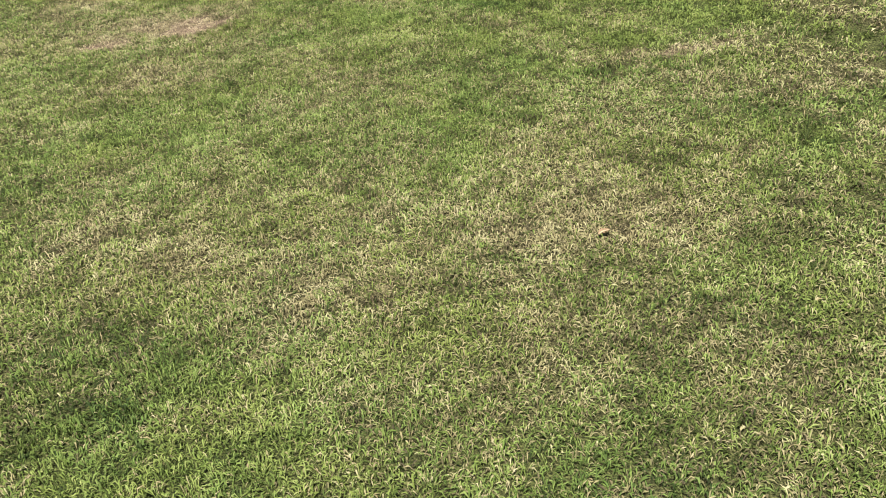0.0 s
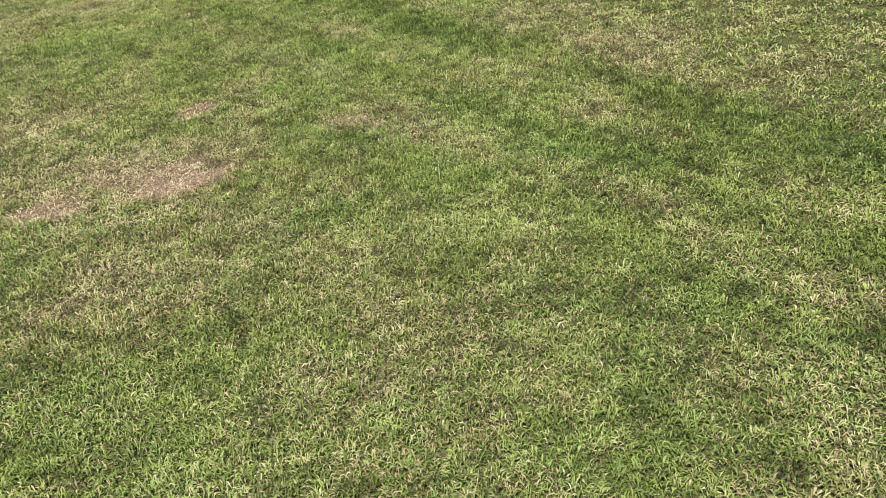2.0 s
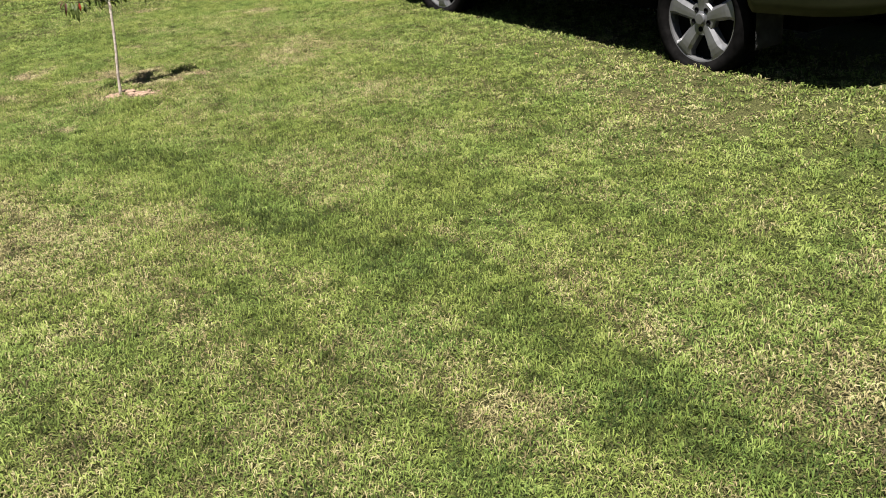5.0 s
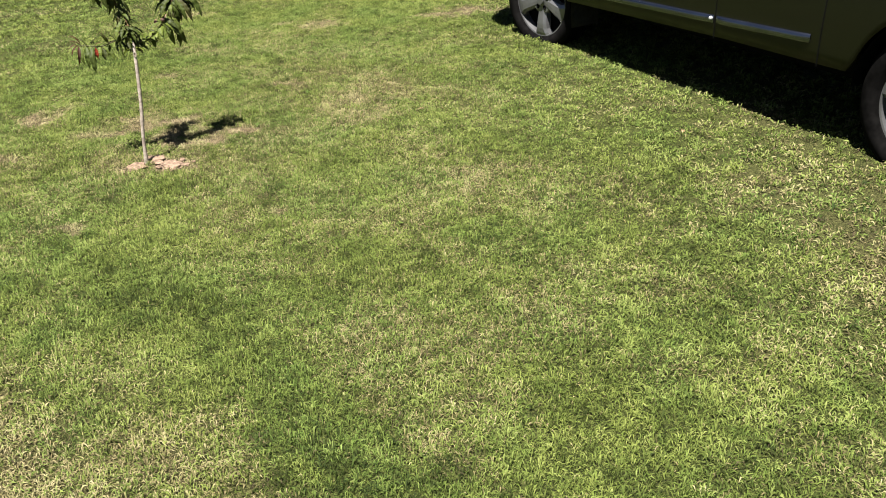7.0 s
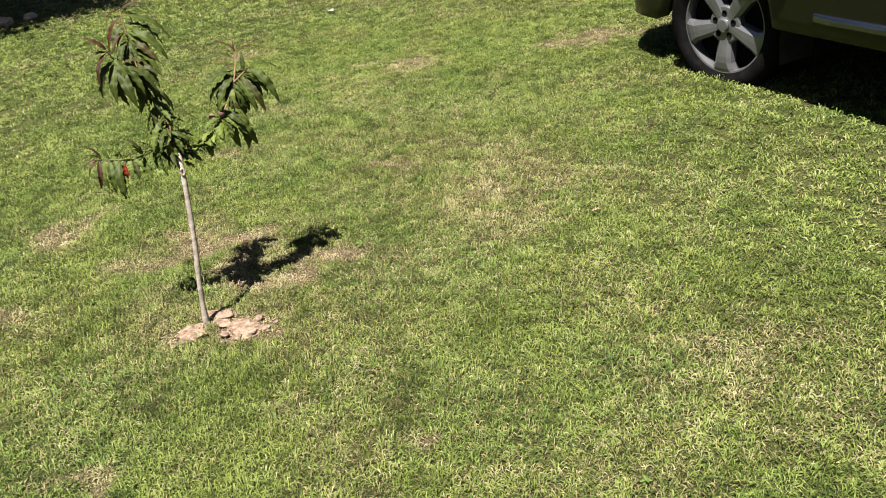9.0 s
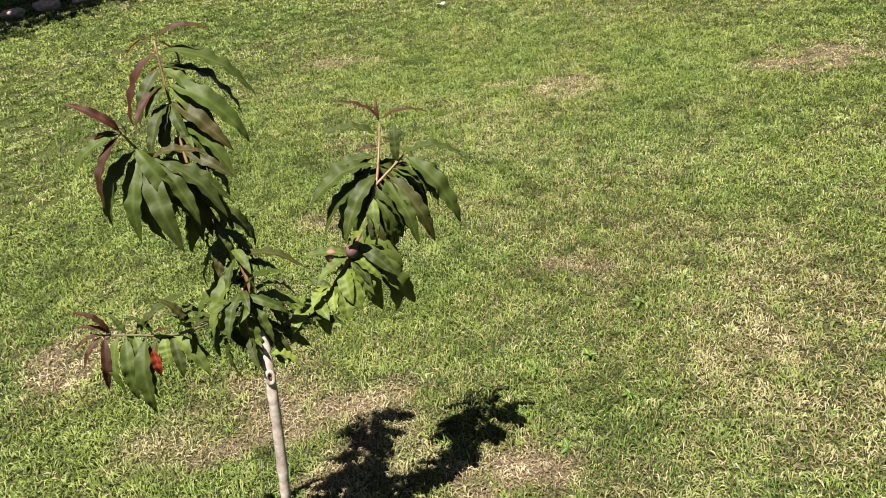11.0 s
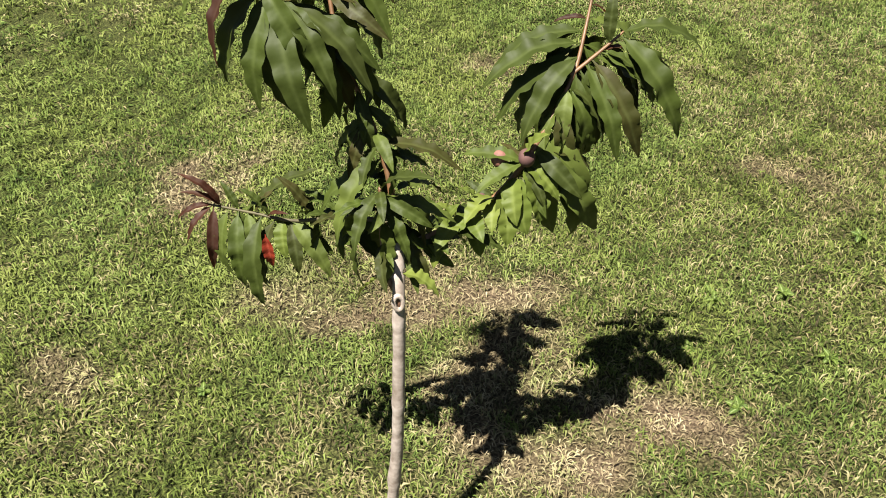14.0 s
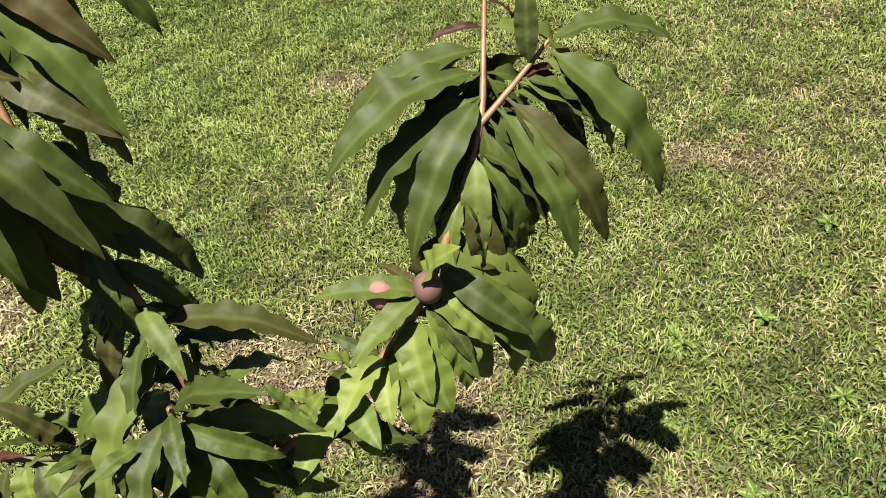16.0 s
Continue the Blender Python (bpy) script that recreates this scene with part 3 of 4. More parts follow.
spray("leader", BIG, [(16, 1, 12, -23, 15, 0.79), (15, 1, -171, -21, -20, 0.75), (9, 6, -147, -26, -25, 0.44), (9, 3, -87, -15, -20, 0.56), (10, 6, -1, -39, 25, 0.53), (10, 6, -69, -30, -10, 0.35), (12, 6, 28, -39, 15, 0.7), (12, 6, -179, -35, -25, 0.69), (8, 7, -161, -2, -15, 0.69), (7, 1, 8, 28, 0, 0.75), (6, 6, -112, -20, -10, 0.85), (5, 1, -148, 8, -15, 0.84), (3, 6, 25, -49, 15, 0.8), (4, 6, 160, -12, -10, 0.63), (3, 1, 68, 14, -5, 0.7)])
spray("leader", BIG, [(11, 1, -51, -21, 0, 0.58), (20, 7, -22, -17, 20, 0.98), (19, 7, -61, 0, 20, 0.57), (21, 0, -9, -29, 20, 0.75), (18, 6, -28, -28, 5, 0.82), (21, 6, 38, -32, 10, 0.52)])
spray("leader", LIME, [(18, 1, -38, 24, 45, 0.61)])
spray("leader", MID, [(17, 2, -38, -2, 0, 0.55), (6, 2, 44, -23, 20, 0.66), (3, 2, -82, -9, -40, 0.66), (8, 2, -39, -17, 10, 0.61), (7, 2, -88, -26, 15, 0.65), (3, 2, -52, -21, -5, 0.57), (19, 2, -86, -32, 0, 0.7)])
spray("side", RED, [(23, 3, -132, 59, -65, 0.82), (23, 1, -117, -46, -5, 1.09), (23, 0, -159, -21, -5, 0.72)])
spray("side", BIG, [(23, 1, -131, 14, -20, 0.67), (17, 7, -117, -15, -15, 0.92), (16, 1, -87, -19, -10, 0.92), (15, 1, -60, -16, 5, 1.08), (15, 6, -91, -58, 0, 0.97), (14, 6, -29, -26, 0, 0.9), (14, 6, -16, -48, 5, 1.08), (13, 1, -10, 4, 0, 0.98), (12, 1, -7, 5, 15, 0.87), (13, 6, 12, 17, 20, 0.57), (9, 6, -11, -53, 15, 0.91), (6, 7, -9, -16, 25, 0.83), (14, 6, -106, -53, -30, 0.75), (8, 7, 22, -36, 25, 0.83), (11, 6, -156, -64, -35, 0.77)])
spray("side", MID, [(21, 0, -173, 91, 10, 0.26), (16, 1, -125, 37, 0, 0.37)])
spray("sprout", BIG, [(22, 6, -97, -13, -5, 0.59), (21, 7, -24, 12, 40, 0.54), (20, 6, -30, -27, -5, 0.57), (20, 6, 15, 2, 10, 0.68), (20, 5, -113, 68, -10, 0.44)])
spray("sprout", MID, [(22, 2, -55, -4, 5, 0.51), (22, 0, -7, 37, 0, 0.9), (19, 2, -128, 17, -15, 0.51), (12, 2, -35, 13, -5, 0.34)])
spray("low", RED, [(21, 1, -154, 63, -20, 0.73), (21, 3, -158, 50, -10, 0.57), (22, 0, -146, -11, -20, 0.56), (22, 1, -119, -28, -15, 0.63), (22, 1, -83, -59, -30, 0.94), (15, 3, -22, 44, 25, 0.43)])
spray("low", BIG, [(19, 6, -72, -45, -10, 0.8), (16, 7, -81, -18, 5, 0.96), (14, 6, -111, -49, -15, 0.82), (18, 5, 42, 73, 0, 0.78), (6, 5, 175, 84, 5, 0.44), (5, 5, -90, 77, -20, 0.46), (6, 1, -75, -24, -5, 0.42), (20, 1, -96, -26, 0, 0.71)])
spray("low", MID, [(12, 2, -14, -39, 15, 0.94), (12, 2, -51, -49, 0, 0.74), (15, 4, -145, 99, -25, 0.55), (9, 1, -163, 76, -15, 0.75), (9, 3, -141, 78, 25, 0.62), (9, 0, -98, 50, 25, 0.56), (6, 3, -96, 57, -20, 0.61), (6, 2, 83, 17, 0, 0.48), (18, 2, -47, -48, 0, 0.73), (17, 1, 34, 60, 10, 0.47), (11, 1, 4, 67, 10, 0.62), (19, 1, 158, 69, 5, 0.45)])
spray("low", LIME, [(13, 0, -75, -22, 5, 0.74)])
spray("right", LIME, [(11, 1, -36, -32, -5, 1.15), (10, 1, -73, -14, 20, 0.93), (9, 1, -59, -23, -5, 1.08), (8, 1, -34, -11, -5, 0.8), (7, 2, -101, 103, -40, 0.64), (6, 1, -94, 17, -10, 0.7), (6, 1, -52, 19, 15, 0.76), (5, 1, -88, 19, -10, 0.82), (11, 2, 29, 112, -20, 0.91), (5, 0, 178, 87, 20, 0.57), (4, 2, 70, 118, -20, 0.63), (3, 1, -30, 15, 5, 0.54), (10, 1, -60, -22, 20, 1.1), (8, 1, -73, 6, 10, 0.76), (11, 1, -15, -11, 10, 0.91)])
spray("right", LIME, [(8, 1, -103, 24, 5, 0.9)])
spray("right", MID, [(11, 4, -114, 36, -15, 0.74), (11, 2, -159, 14, -15, 0.79), (11, 2, -34, -34, 15, 0.62), (11, 1, 155, 35, 10, 0.43), (8, 1, -171, 34, -50, 0.43), (4, 3, 156, 80, 15, 0.5), (13, 2, 8, -72, 40, 1.79), (12, 2, 38, -27, 25, 0.92), (15, 2, -80, -56, 0, 0.83), (14, 0, -107, -49, 5, 0.69), (14, 2, -39, -68, 25, 0.98)])
spray("right", BIG, [(13, 6, -77, -63, 0, 1.14), (12, 1, -3, -15, 15, 0.86), (12, 1, -17, -27, 25, 1.17), (13, 6, -169, -57, -45, 0.74), (21, 6, -154, 35, -15, 0.74), (19, 1, -140, 28, -15, 0.89), (18, 6, -137, 9, -15, 0.98), (17, 1, -138, 8, -15, 0.95), (17, 6, -113, -16, -15, 0.92), (16, 6, -101, -63, -20, 0.69), (17, 6, -137, -62, -40, 0.89), (16, 1, -61, -38, 0, 0.75), (15, 1, -148, -27, -25, 0.71), (17, 6, -122, -43, -10, 0.99), (16, 1, -60, -35, -5, 0.91)])
spray("right", BIG, [(17, 7, -142, -11, -10, 1.02), (18, 1, -167, -17, -25, 0.86), (20, 6, 42, -31, 15, 1.0)])
spray("right", RED, [(23, 3, -160, 58, -5, 0.83), (23, 1, 110, 73, -20, 0.42), (23, 3, 18, 25, 0, 0.83), (20, 3, -150, 19, -30, 0.43), (21, 1, 55, -44, 15, 0.52)])
spray("fan", BIG, [(6, 1, -41, -11, 0, 0.9), (8, 1, -32, -16, 10, 1.01), (20, 6, -21, -35, 15, 1.1), (21, 0, 14, 20, 10, 0.78), (17, 6, 13, -30, 35, 0.84), (7, 6, -58, -61, 5, 0.84), (9, 6, 31, -34, 20, 0.79), (11, 0, 6, -20, 20, 0.87)])
spray("fan", MID, [(15, 1, 106, 90, -15, 0.65)])
spray("fan", RED, [(11, 3, 46, -3, 0, 0.69)])
leaf_rng = random.Random(11)


def fill(limb, start, end, count, kinds, size, pitch, toward, spread):
    """Shaded inner leaves that hang about a limb, spread round one bearing."""
    for k in range(count):
        u = start + (end - start) * (k + 0.5) / count
        azimuth = toward + ((137.5 * k % 360) / 180 - 1) * spread
        leaf_at(leaf_rng.choice(kinds), lines[limb][round(u * 23)], azimuth, pitch + leaf_rng.uniform(-15, 15), leaf_rng.uniform(-35, 35), size * leaf_rng.uniform(0.7, 1.05))


fill("leader", 0.52, 0.80, 9, BIG, 0.8, -25, 95, 90)
fill("leader", 0.06, 0.46, 16, BIG, 0.55, -22, 100, 150)
fill("side", 0.2, 0.8, 9, BIG, 0.85, -30, 60, 110)
fill("right", 0.66, 0.84, 11, BIG, 0.85, -38, 100, 130)
fill("right", 0.46, 0.64, 12, MID, 0.85, -36, 60, 110)
fill("right", 0.14, 0.50, 12, LIME, 0.8, -20, 60, 150)
fill("right", 0.02, 0.22, 8, MID, 0.8, -10, 60, 110)
fill("fan", 0.1, 0.8, 6, BIG, 0.85, -30, 70, 100)
fill("low", 0.02, 0.30, 9, MID, 0.95, -20, 120, 150)
fill("low", 0.35, 0.85, 9, MID, 0.8, -30, 90, 130)
fill("sprout", 0.6, 1.0, 8, MID, 0.9, -25, 60, 130)
leaf_at(LIME[0], Vector((0.030, 0.084, 0.592)), 190, -5, 20, 0.75)
leaf_at(LIME[1], Vector((0.042, 0.094, 0.592)), 12, -5, -10, 0.8)


def peach(radius, mat, at):
    """A small round fruit with its seam and pointed end."""
    bm = bmesh.new()
    bmesh.ops.create_uvsphere(bm, u_segments=20, v_segments=14, radius=radius)
    for v in bm.verts:
        a = math.atan2(v.co.y, v.co.x)
        k = 1 - 0.10 * math.exp(-(a / 0.25) ** 2)
        v.co.x, v.co.y = v.co.x * k * 0.95, v.co.y * k
        if v.co.z < -0.6 * radius:
            v.co.z *= 1.08
    return part("peach", bm, mat, tree, at=at)


peach(0.0115, peach_mat, pose(0.152, 0.248, 0.692, 10, 5, 200))
peach(0.0112, peach_pink, pose(0.116, 0.246, 0.684, 0, 20, 120))
peach(0.0095, peach_mat, pose(0.098, 0.222, 0.630, 0, 0, 30))
RED_ONE = leaf_mesh("leaf", leaf_scarlet, 0.085, 0.024, radians(0), radians(25), 0.1, 0.5, 91)
tagged(leaf_at(RED_ONE, Vector((-0.158, 0.088, 0.604)), -62, -76, 8, 0.68), "scarlet drooping leaf")


def clod(name, size, seed, mat, at, parent=None):
    """A rough lump."""
    bm = bmesh.new()
    bmesh.ops.create_icosphere(bm, subdivisions=2 if size[0] < 0.02 else 4, radius=1)
    off = Vector((seed * 3.7, seed * 1.3, 0))
    for v in bm.verts:
        v.co *= 1 + 0.30 * noise.noise(v.co * 1.6 + off) + 0.14 * noise.noise(v.co * 5 + off) + 0.08 * noise.noise(v.co * 13 + off)
        v.co = Vector((v.co.x * size[0], v.co.y * size[1], v.co.z * size[2]))
    return part(name, bm, mat, parent, at=at)


mound = tagged(new("soil_mound"), "loose pinkish clay dug up round the sapling", "soil")
for k, (x, y, size, turn) in enumerate([(0.022, 0.052, (0.062, 0.030, 0.017), 12), (-0.035, -0.050, (0.055, 0.046, 0.016), 60), (0.150, -0.030, (0.070, 0.050, 0.013), -35), (0.222, -0.035, (0.026, 0.016, 0.010), 20), (0.060, 0.006, (0.045, 0.022, 0.010), -20)]):
    clod("clay_slab", size, k + 40, soil_mat, pose(x, y, 0.006, 0, 0, turn), mound)
rnd = random.Random(8)
for k in range(48):
    cx, cy, sx, sy = ((0.012, 0.055, .04, .016), (0.165, -0.04, .05, .04), (-0.035, -0.062, .036, .026))[k % 3]
    r = 0.005 + 0.010 * rnd.random() ** 2
    clod("clay_lump", (r * 1.35, r, r * 0.6), k + 1, soil_mat, pose(rnd.gauss(cx, sx), rnd.gauss(cy, sy), 0.012, 0, 0, 40 * k), mound)


# ---- the parked car ----
HALF, BASE, FRONT = 0.945, 1.487, 1.535


def side_ring(count):
    """The left half of the plan, from the tail's middle to the nose's middle: (x, y)."""
    out = []
    x0, x1, r = -2.56, 2.42, 0.34
    for k in range(8):
        out.append((x0 - 0.03 + 0.03 * (k / 8) ** 2, (HALF - r) * k / 8))
    for k in range(9):
        a = math.pi / 2 * k / 8
        out.append((x0 + r - r * math.cos(a), HALF - r + r * math.sin(a)))
    for k in range(1, count):
        out.append((x0 + r + (x1 - x0 - 2 * r) * k / count, HALF))
    for k in range(9):
        a = math.pi / 2 * k / 8
        out.append((x1 - r + r * math.sin(a), HALF - r + r * math.cos(a)))
    for k in range(7, -1, -1):
        out.append((x1 + 0.08 - 0.08 * (k / 8) ** 2, (HALF - r) * k / 8))
    return out


def lower_edge(x):
    """The body's lower edge, with the wheel arches cut out."""
    z = 0.372 + 0.028 * min(1, max(0, (1.1 - x) / 1.4)) + 0.03 * max(0, -x - 1.9) / 0.6 - 0.10 * min(1, max(0, (x - 1.93) / 0.05))
    for c in (FRONT, -BASE):
        d = abs(x - c)
        if d < 0.405:
            z = max(z, 0.32 + math.sqrt(0.405 ** 2 - d * d))
    return z


def belt(x):
    return 1.0 - 0.20 * max(0, (x - 1.3) / 1.1) ** 1.3


def bulge(z, x):
    """How far the flank lies inside its widest line."""
    return -0.03 * max(0, (z - 0.50) / 0.40) ** 2


car = tagged(new("parked_car"), "dark olive family car with silver wheels parked on grass", "car")
car.matrix_basis = pose(2.132 + 0.53568 * BASE + 0.84442 * 0.915 - 0.019, 2.113 - 0.84442 * BASE + 0.53568 * 0.915 + 0.03, -0.018, 0, 0, math.degrees(math.atan2(0.84442, -0.53568)))

ring = side_ring(150)
bm = bmesh.new()
for side in (1, -1):
    cols = []
    for x, y in ring:
        lo, hi = lower_edge(x), belt(x)
        col = []
        for k in range(11):
            z = lo + (hi - lo) * k / 10
            s = bulge(z, x) * (abs(y) / HALF)
            e = bulge(z, x) * max(0, 1 - abs(y) / HALF) * (1 if x > 0 else -1)
            col.append((x + e, side * (y + s), z))
        # turned-under lip
        col = [(x * 0.985, side * max(0, y - 0.06), lo + 0.015)] + col
        cols.append(col if side > 0 else col)
    sheet(bm, cols if side > 0 else cols[::-1])
# bonnet and shoulder
rows = []
for k in range(13):
    f = -1 + k / 6
    rows.append([(x, f * (y + bulge(belt(x), x) * y / HALF), belt(x) + 0.05 * (1 - f * f) * min(1, max(0, (2.5 - x) / 0.5))) for x, y in ring[8:-8]])
sheet(bm, rows)
bmesh.ops.remove_doubles(bm, verts=bm.verts, dist=0.0005)
bmesh.ops.recalc_face_normals(bm, faces=bm.faces)
part("body", bm, paint, car, "olive painted body with rounded bumpers")


def cabin(f):
    """A ring of the glasshouse at height share f."""
    x0, x1 = -2.47 + 0.22 * f, 1.45 - 0.92 * f
    w, r = 0.86 - 0.16 * f, 0.25
    z = 0.99 + 0.72 * f - (0.02 * f)
    out = []
    for cx, cy, a0 in ((x1 - r, w - r, 0), (x0 + r, w - r, 90), (x0 + r, -w + r, 180), (x1 - r, -w + r, 270)):
        for k in range(7):
            a = radians(a0 + 15 * k)
            out.append((cx + r * math.cos(a), cy + r * math.sin(a), z))
    return out


bm = bmesh.new()
rings = [cabin(f) for f in (0, 0.12, 0.3, 0.5, 0.7, 0.86, 0.95)]
top = [(x * 0.96 - 0.03, y * 0.9, 1.735) for x, y, z in cabin(1)]
vs = sheet(bm, [r + [r[0]] for r in rings] + [top + [top[0]]])
bm.faces.new(vs[-1][:-1])
bmesh.ops.remove_doubles(bm, verts=bm.verts, dist=0.0005)
bmesh.ops.recalc_face_normals(bm, faces=bm.faces)
part("roof", bm, paint, car, "olive painted cabin and roof")


def pane(name, ia, ib, f0=0.10, f1=0.86, out=0.006):
    """A glass sheet lying on the cabin between two ring points."""
    bm = bmesh.new()
    rows = []
    for k in range(6):
        f = f0 + (f1 - f0) * k / 5
        a, b = Vector(cabin(f)[ia]), Vector(cabin(f)[ib])
        q = [a.lerp(b, j / 8) for j in range(9)]
        nrm = Vector(((b - a).y, -(b - a).x, 0)).normalized()
        if nrm.dot((a + b) / 2 - Vector((-0.5, 0, a.z))) < 0:
            nrm = -nrm
        rows.append([v + nrm * out + Vector((0, 0, 0.002)) for v in q])
    sheet(bm, rows)
    part(name, bm, glass_dark, car, "dark tinted glass")


def side_pane(xa, xb, s):
    bm = bmesh.new()
    rows = []
    for k in range(6):
        f = 0.10 + 0.76 * k / 5
        w = 0.86 - 0.16 * f + 0.006
        z = 0.99 + 0.70 * f
        lo = min(xa, 1.16 - 0.92 * f)
        hi = min(xb, 1.18 - 0.92 * f)
        rows.append([(lo + (hi - lo) * j / 6, s * w, z) for j in range(7)])
    sheet(bm, rows)
    part("window", bm, glass_dark, car, "dark tinted glass")


pane("windscreen", 27, 0)
pane("rear_window", 13, 14)
for s in (1, -1):
    for xa, xb in ((-0.22, 1.1), (-1.25, -0.30), (-2.15, -1.33)):
        side_pane(xa, xb, s)

bm = bmesh.new()
box(bm, (-2.30, -0.62, 0.38), (-1.93, 0.62, 0.5))
box(bm, (-1.05, -0.72, 0.30), (1.05, 0.72, 0.42))
box(bm, (-2.0, -0.58, 0.24), (2.2, 0.58, 0.60))
part("underbody", bm, black_void, car, "black underbody", smooth=False)


def strip(x0, x1, z0, z1, s):
    """A rubbing strip with a bright rounded face and tapered ends."""
    bm = bmesh.new()
    rows = []
    for k in range(13):
        f = k / 12
        x, z = x0 + (x1 - x0) * f, z0 + (z1 - z0) * f
        t = min(1, f / 0.03 + 0.3, (1 - f) / 0.03 + 0.3)
        y = HALF + bulge(z, x)
        rows.append([(x, s * (y - 0.004), z - 0.024), (x, s * (y + 0.012 * t), z - 0.021), (x, s * (y + 0.018 * t), z - 0.006),
                     (x, s * (y + 0.018 * t), z + 0.008), (x, s * (y + 0.010 * t), z + 0.020), (x, s * (y - 0.004), z + 0.022)])
    sheet(bm, rows)
    bm.faces.new([bm.verts.new(q) for q in rows[0]])
    bm.faces.new([bm.verts.new(q) for q in rows[-1]])
    bmesh.ops.recalc_face_normals(bm, faces=bm.faces)
    part("door_strip", bm, chrome, car, "bright chromed rubbing strip")


def seam(x, s, z0=0.385, z1=0.985, lean=0.0):
    """The dark gap at a door's edge."""
    bm = bmesh.new()
    rows = []
    for k in range(11):
        z = z0 + (z1 - z0) * k / 10
        y = HALF + bulge(z, x) + 0.0015
        c = x + lean * (z - z0)
        rows.append([(c - 0.0035, s * y, z), (c + 0.0035, s * y, z)])
    sheet(bm, rows)
    part("door_seam", bm, black_void, car)


for s in (1, -1):
    strip(BASE - 1.715, BASE - 0.595, 0.490, 0.462, s)
    strip(BASE - 2.345, BASE - 1.735, 0.510, 0.491, s)
    # Pale bead added in place of the highlight on the strip's end.
    bm = bmesh.new()
    bmesh.ops.create_uvsphere(bm, u_segments=12, v_segments=8, radius=0.011)
    part("strip_glint", bm, glint_bead, car, "bright round bead standing in for a glint at the strip's end", at=pose(BASE - 1.702, s * (HALF + 0.012), 0.495))
    for x in (BASE - 1.725, BASE - 2.40):
        seam(x, s)
    for x in (BASE - 1.50, BASE - 2.20):
        bm = bmesh.new()
        tube(bm, curve_points([(x - 0.09, s * 0.912, 0.86), (x - 0.07, s * 0.945, 0.862), (x + 0.07, s * 0.945, 0.862), (x + 0.09, s * 0.912, 0.86)], 12), [0.012] * 12, 8)
        part("door_handle", bm, paint, car)
    for c in (FRONT, -BASE):
        bm = bmesh.new()
        vs = sheet(bm, [[(c - 0.425 - 0.015 * k / 6 - t, s * (0.70 + 0.225 * j / 5), 0.50 - 0.31 * k / 6) for j in range(6)] for k in range(7) for t in (0.0,)])
        bmesh.ops.solidify(bm, geom=bm.faces[:], thickness=0.008)
        part("mud_flap", bm, flap_mat, car, "black rubber mud flap")
        # dark arch liner
        bm = bmesh.new()
        rows = []
        for k in range(17):
            a = math.pi * k / 16
            rows.append([(c + 0.403 * math.cos(a), s * y, 0.32 + 0.403 * math.sin(a)) for y in (0.56, 0.75, 0.908)])
        sheet(bm, rows)
        part("arch_liner", bm, black_void, car)
    # lamps
    bm = bmesh.new()
    sheet(bm, [[(x + (0.012 if x > 0 else -0.012), s * (y + 0.012), z) for x, y in ring[-14:-8]] for z in (0.60, 0.66, 0.72)])
    part("headlight", bm, lamp_clear, car, "clear headlight")
    bm = bmesh.new()
    sheet(bm, [[(x - 0.004, s * (y + 0.004), z) for x, y in ring[9:15]] for z in (0.72, 0.84, 0.96)])
    part("tail_light", bm, lamp_red, car, "red tail light")
    bm = bmesh.new()
    bmesh.ops.create_uvsphere(bm, u_segments=16, v_segments=10, radius=1)
    for v in bm.verts:
        v.co = (v.co.x * 0.07 + 0.98, s * (v.co.y * 0.11 + 0.99), v.co.z * 0.08 + 1.06)
    part("door_mirror", bm, paint, car)

# number-plate recess and exhaust pipe
bm = bmesh.new()
tube(bm, [(-2.2, -0.5, 0.30), (-2.35, -0.5, 0.30), (-2.5, -0.5, 0.29)], [0.03] * 3, 12)
part("exhaust_pipe", bm, plain("steel_pipe", (0.3, 0.28, 0.26), 0.4, 0.9), car)


def tyre_mesh():
    bm = bmesh.new()
    prof = [(0.244, 0.080), (0.262, 0.096), (0.276, 0.104), (0.300, 0.104), (0.325, 0.096), (0.339, 0.080)]
    for h in (0.055, 0.05, 0.015, 0.010, -0.010, -0.015, -0.05, -0.055):
        prof.append((0.342 - (0.008 if abs(h) in (0.05, 0.010) else 0), h))
    prof += [(0.339, -0.078), (0.325, -0.094), (0.28, -0.106), (0.262, -0.098), (0.244, -0.085)]
    lathe(bm, prof, 72)
    return bm


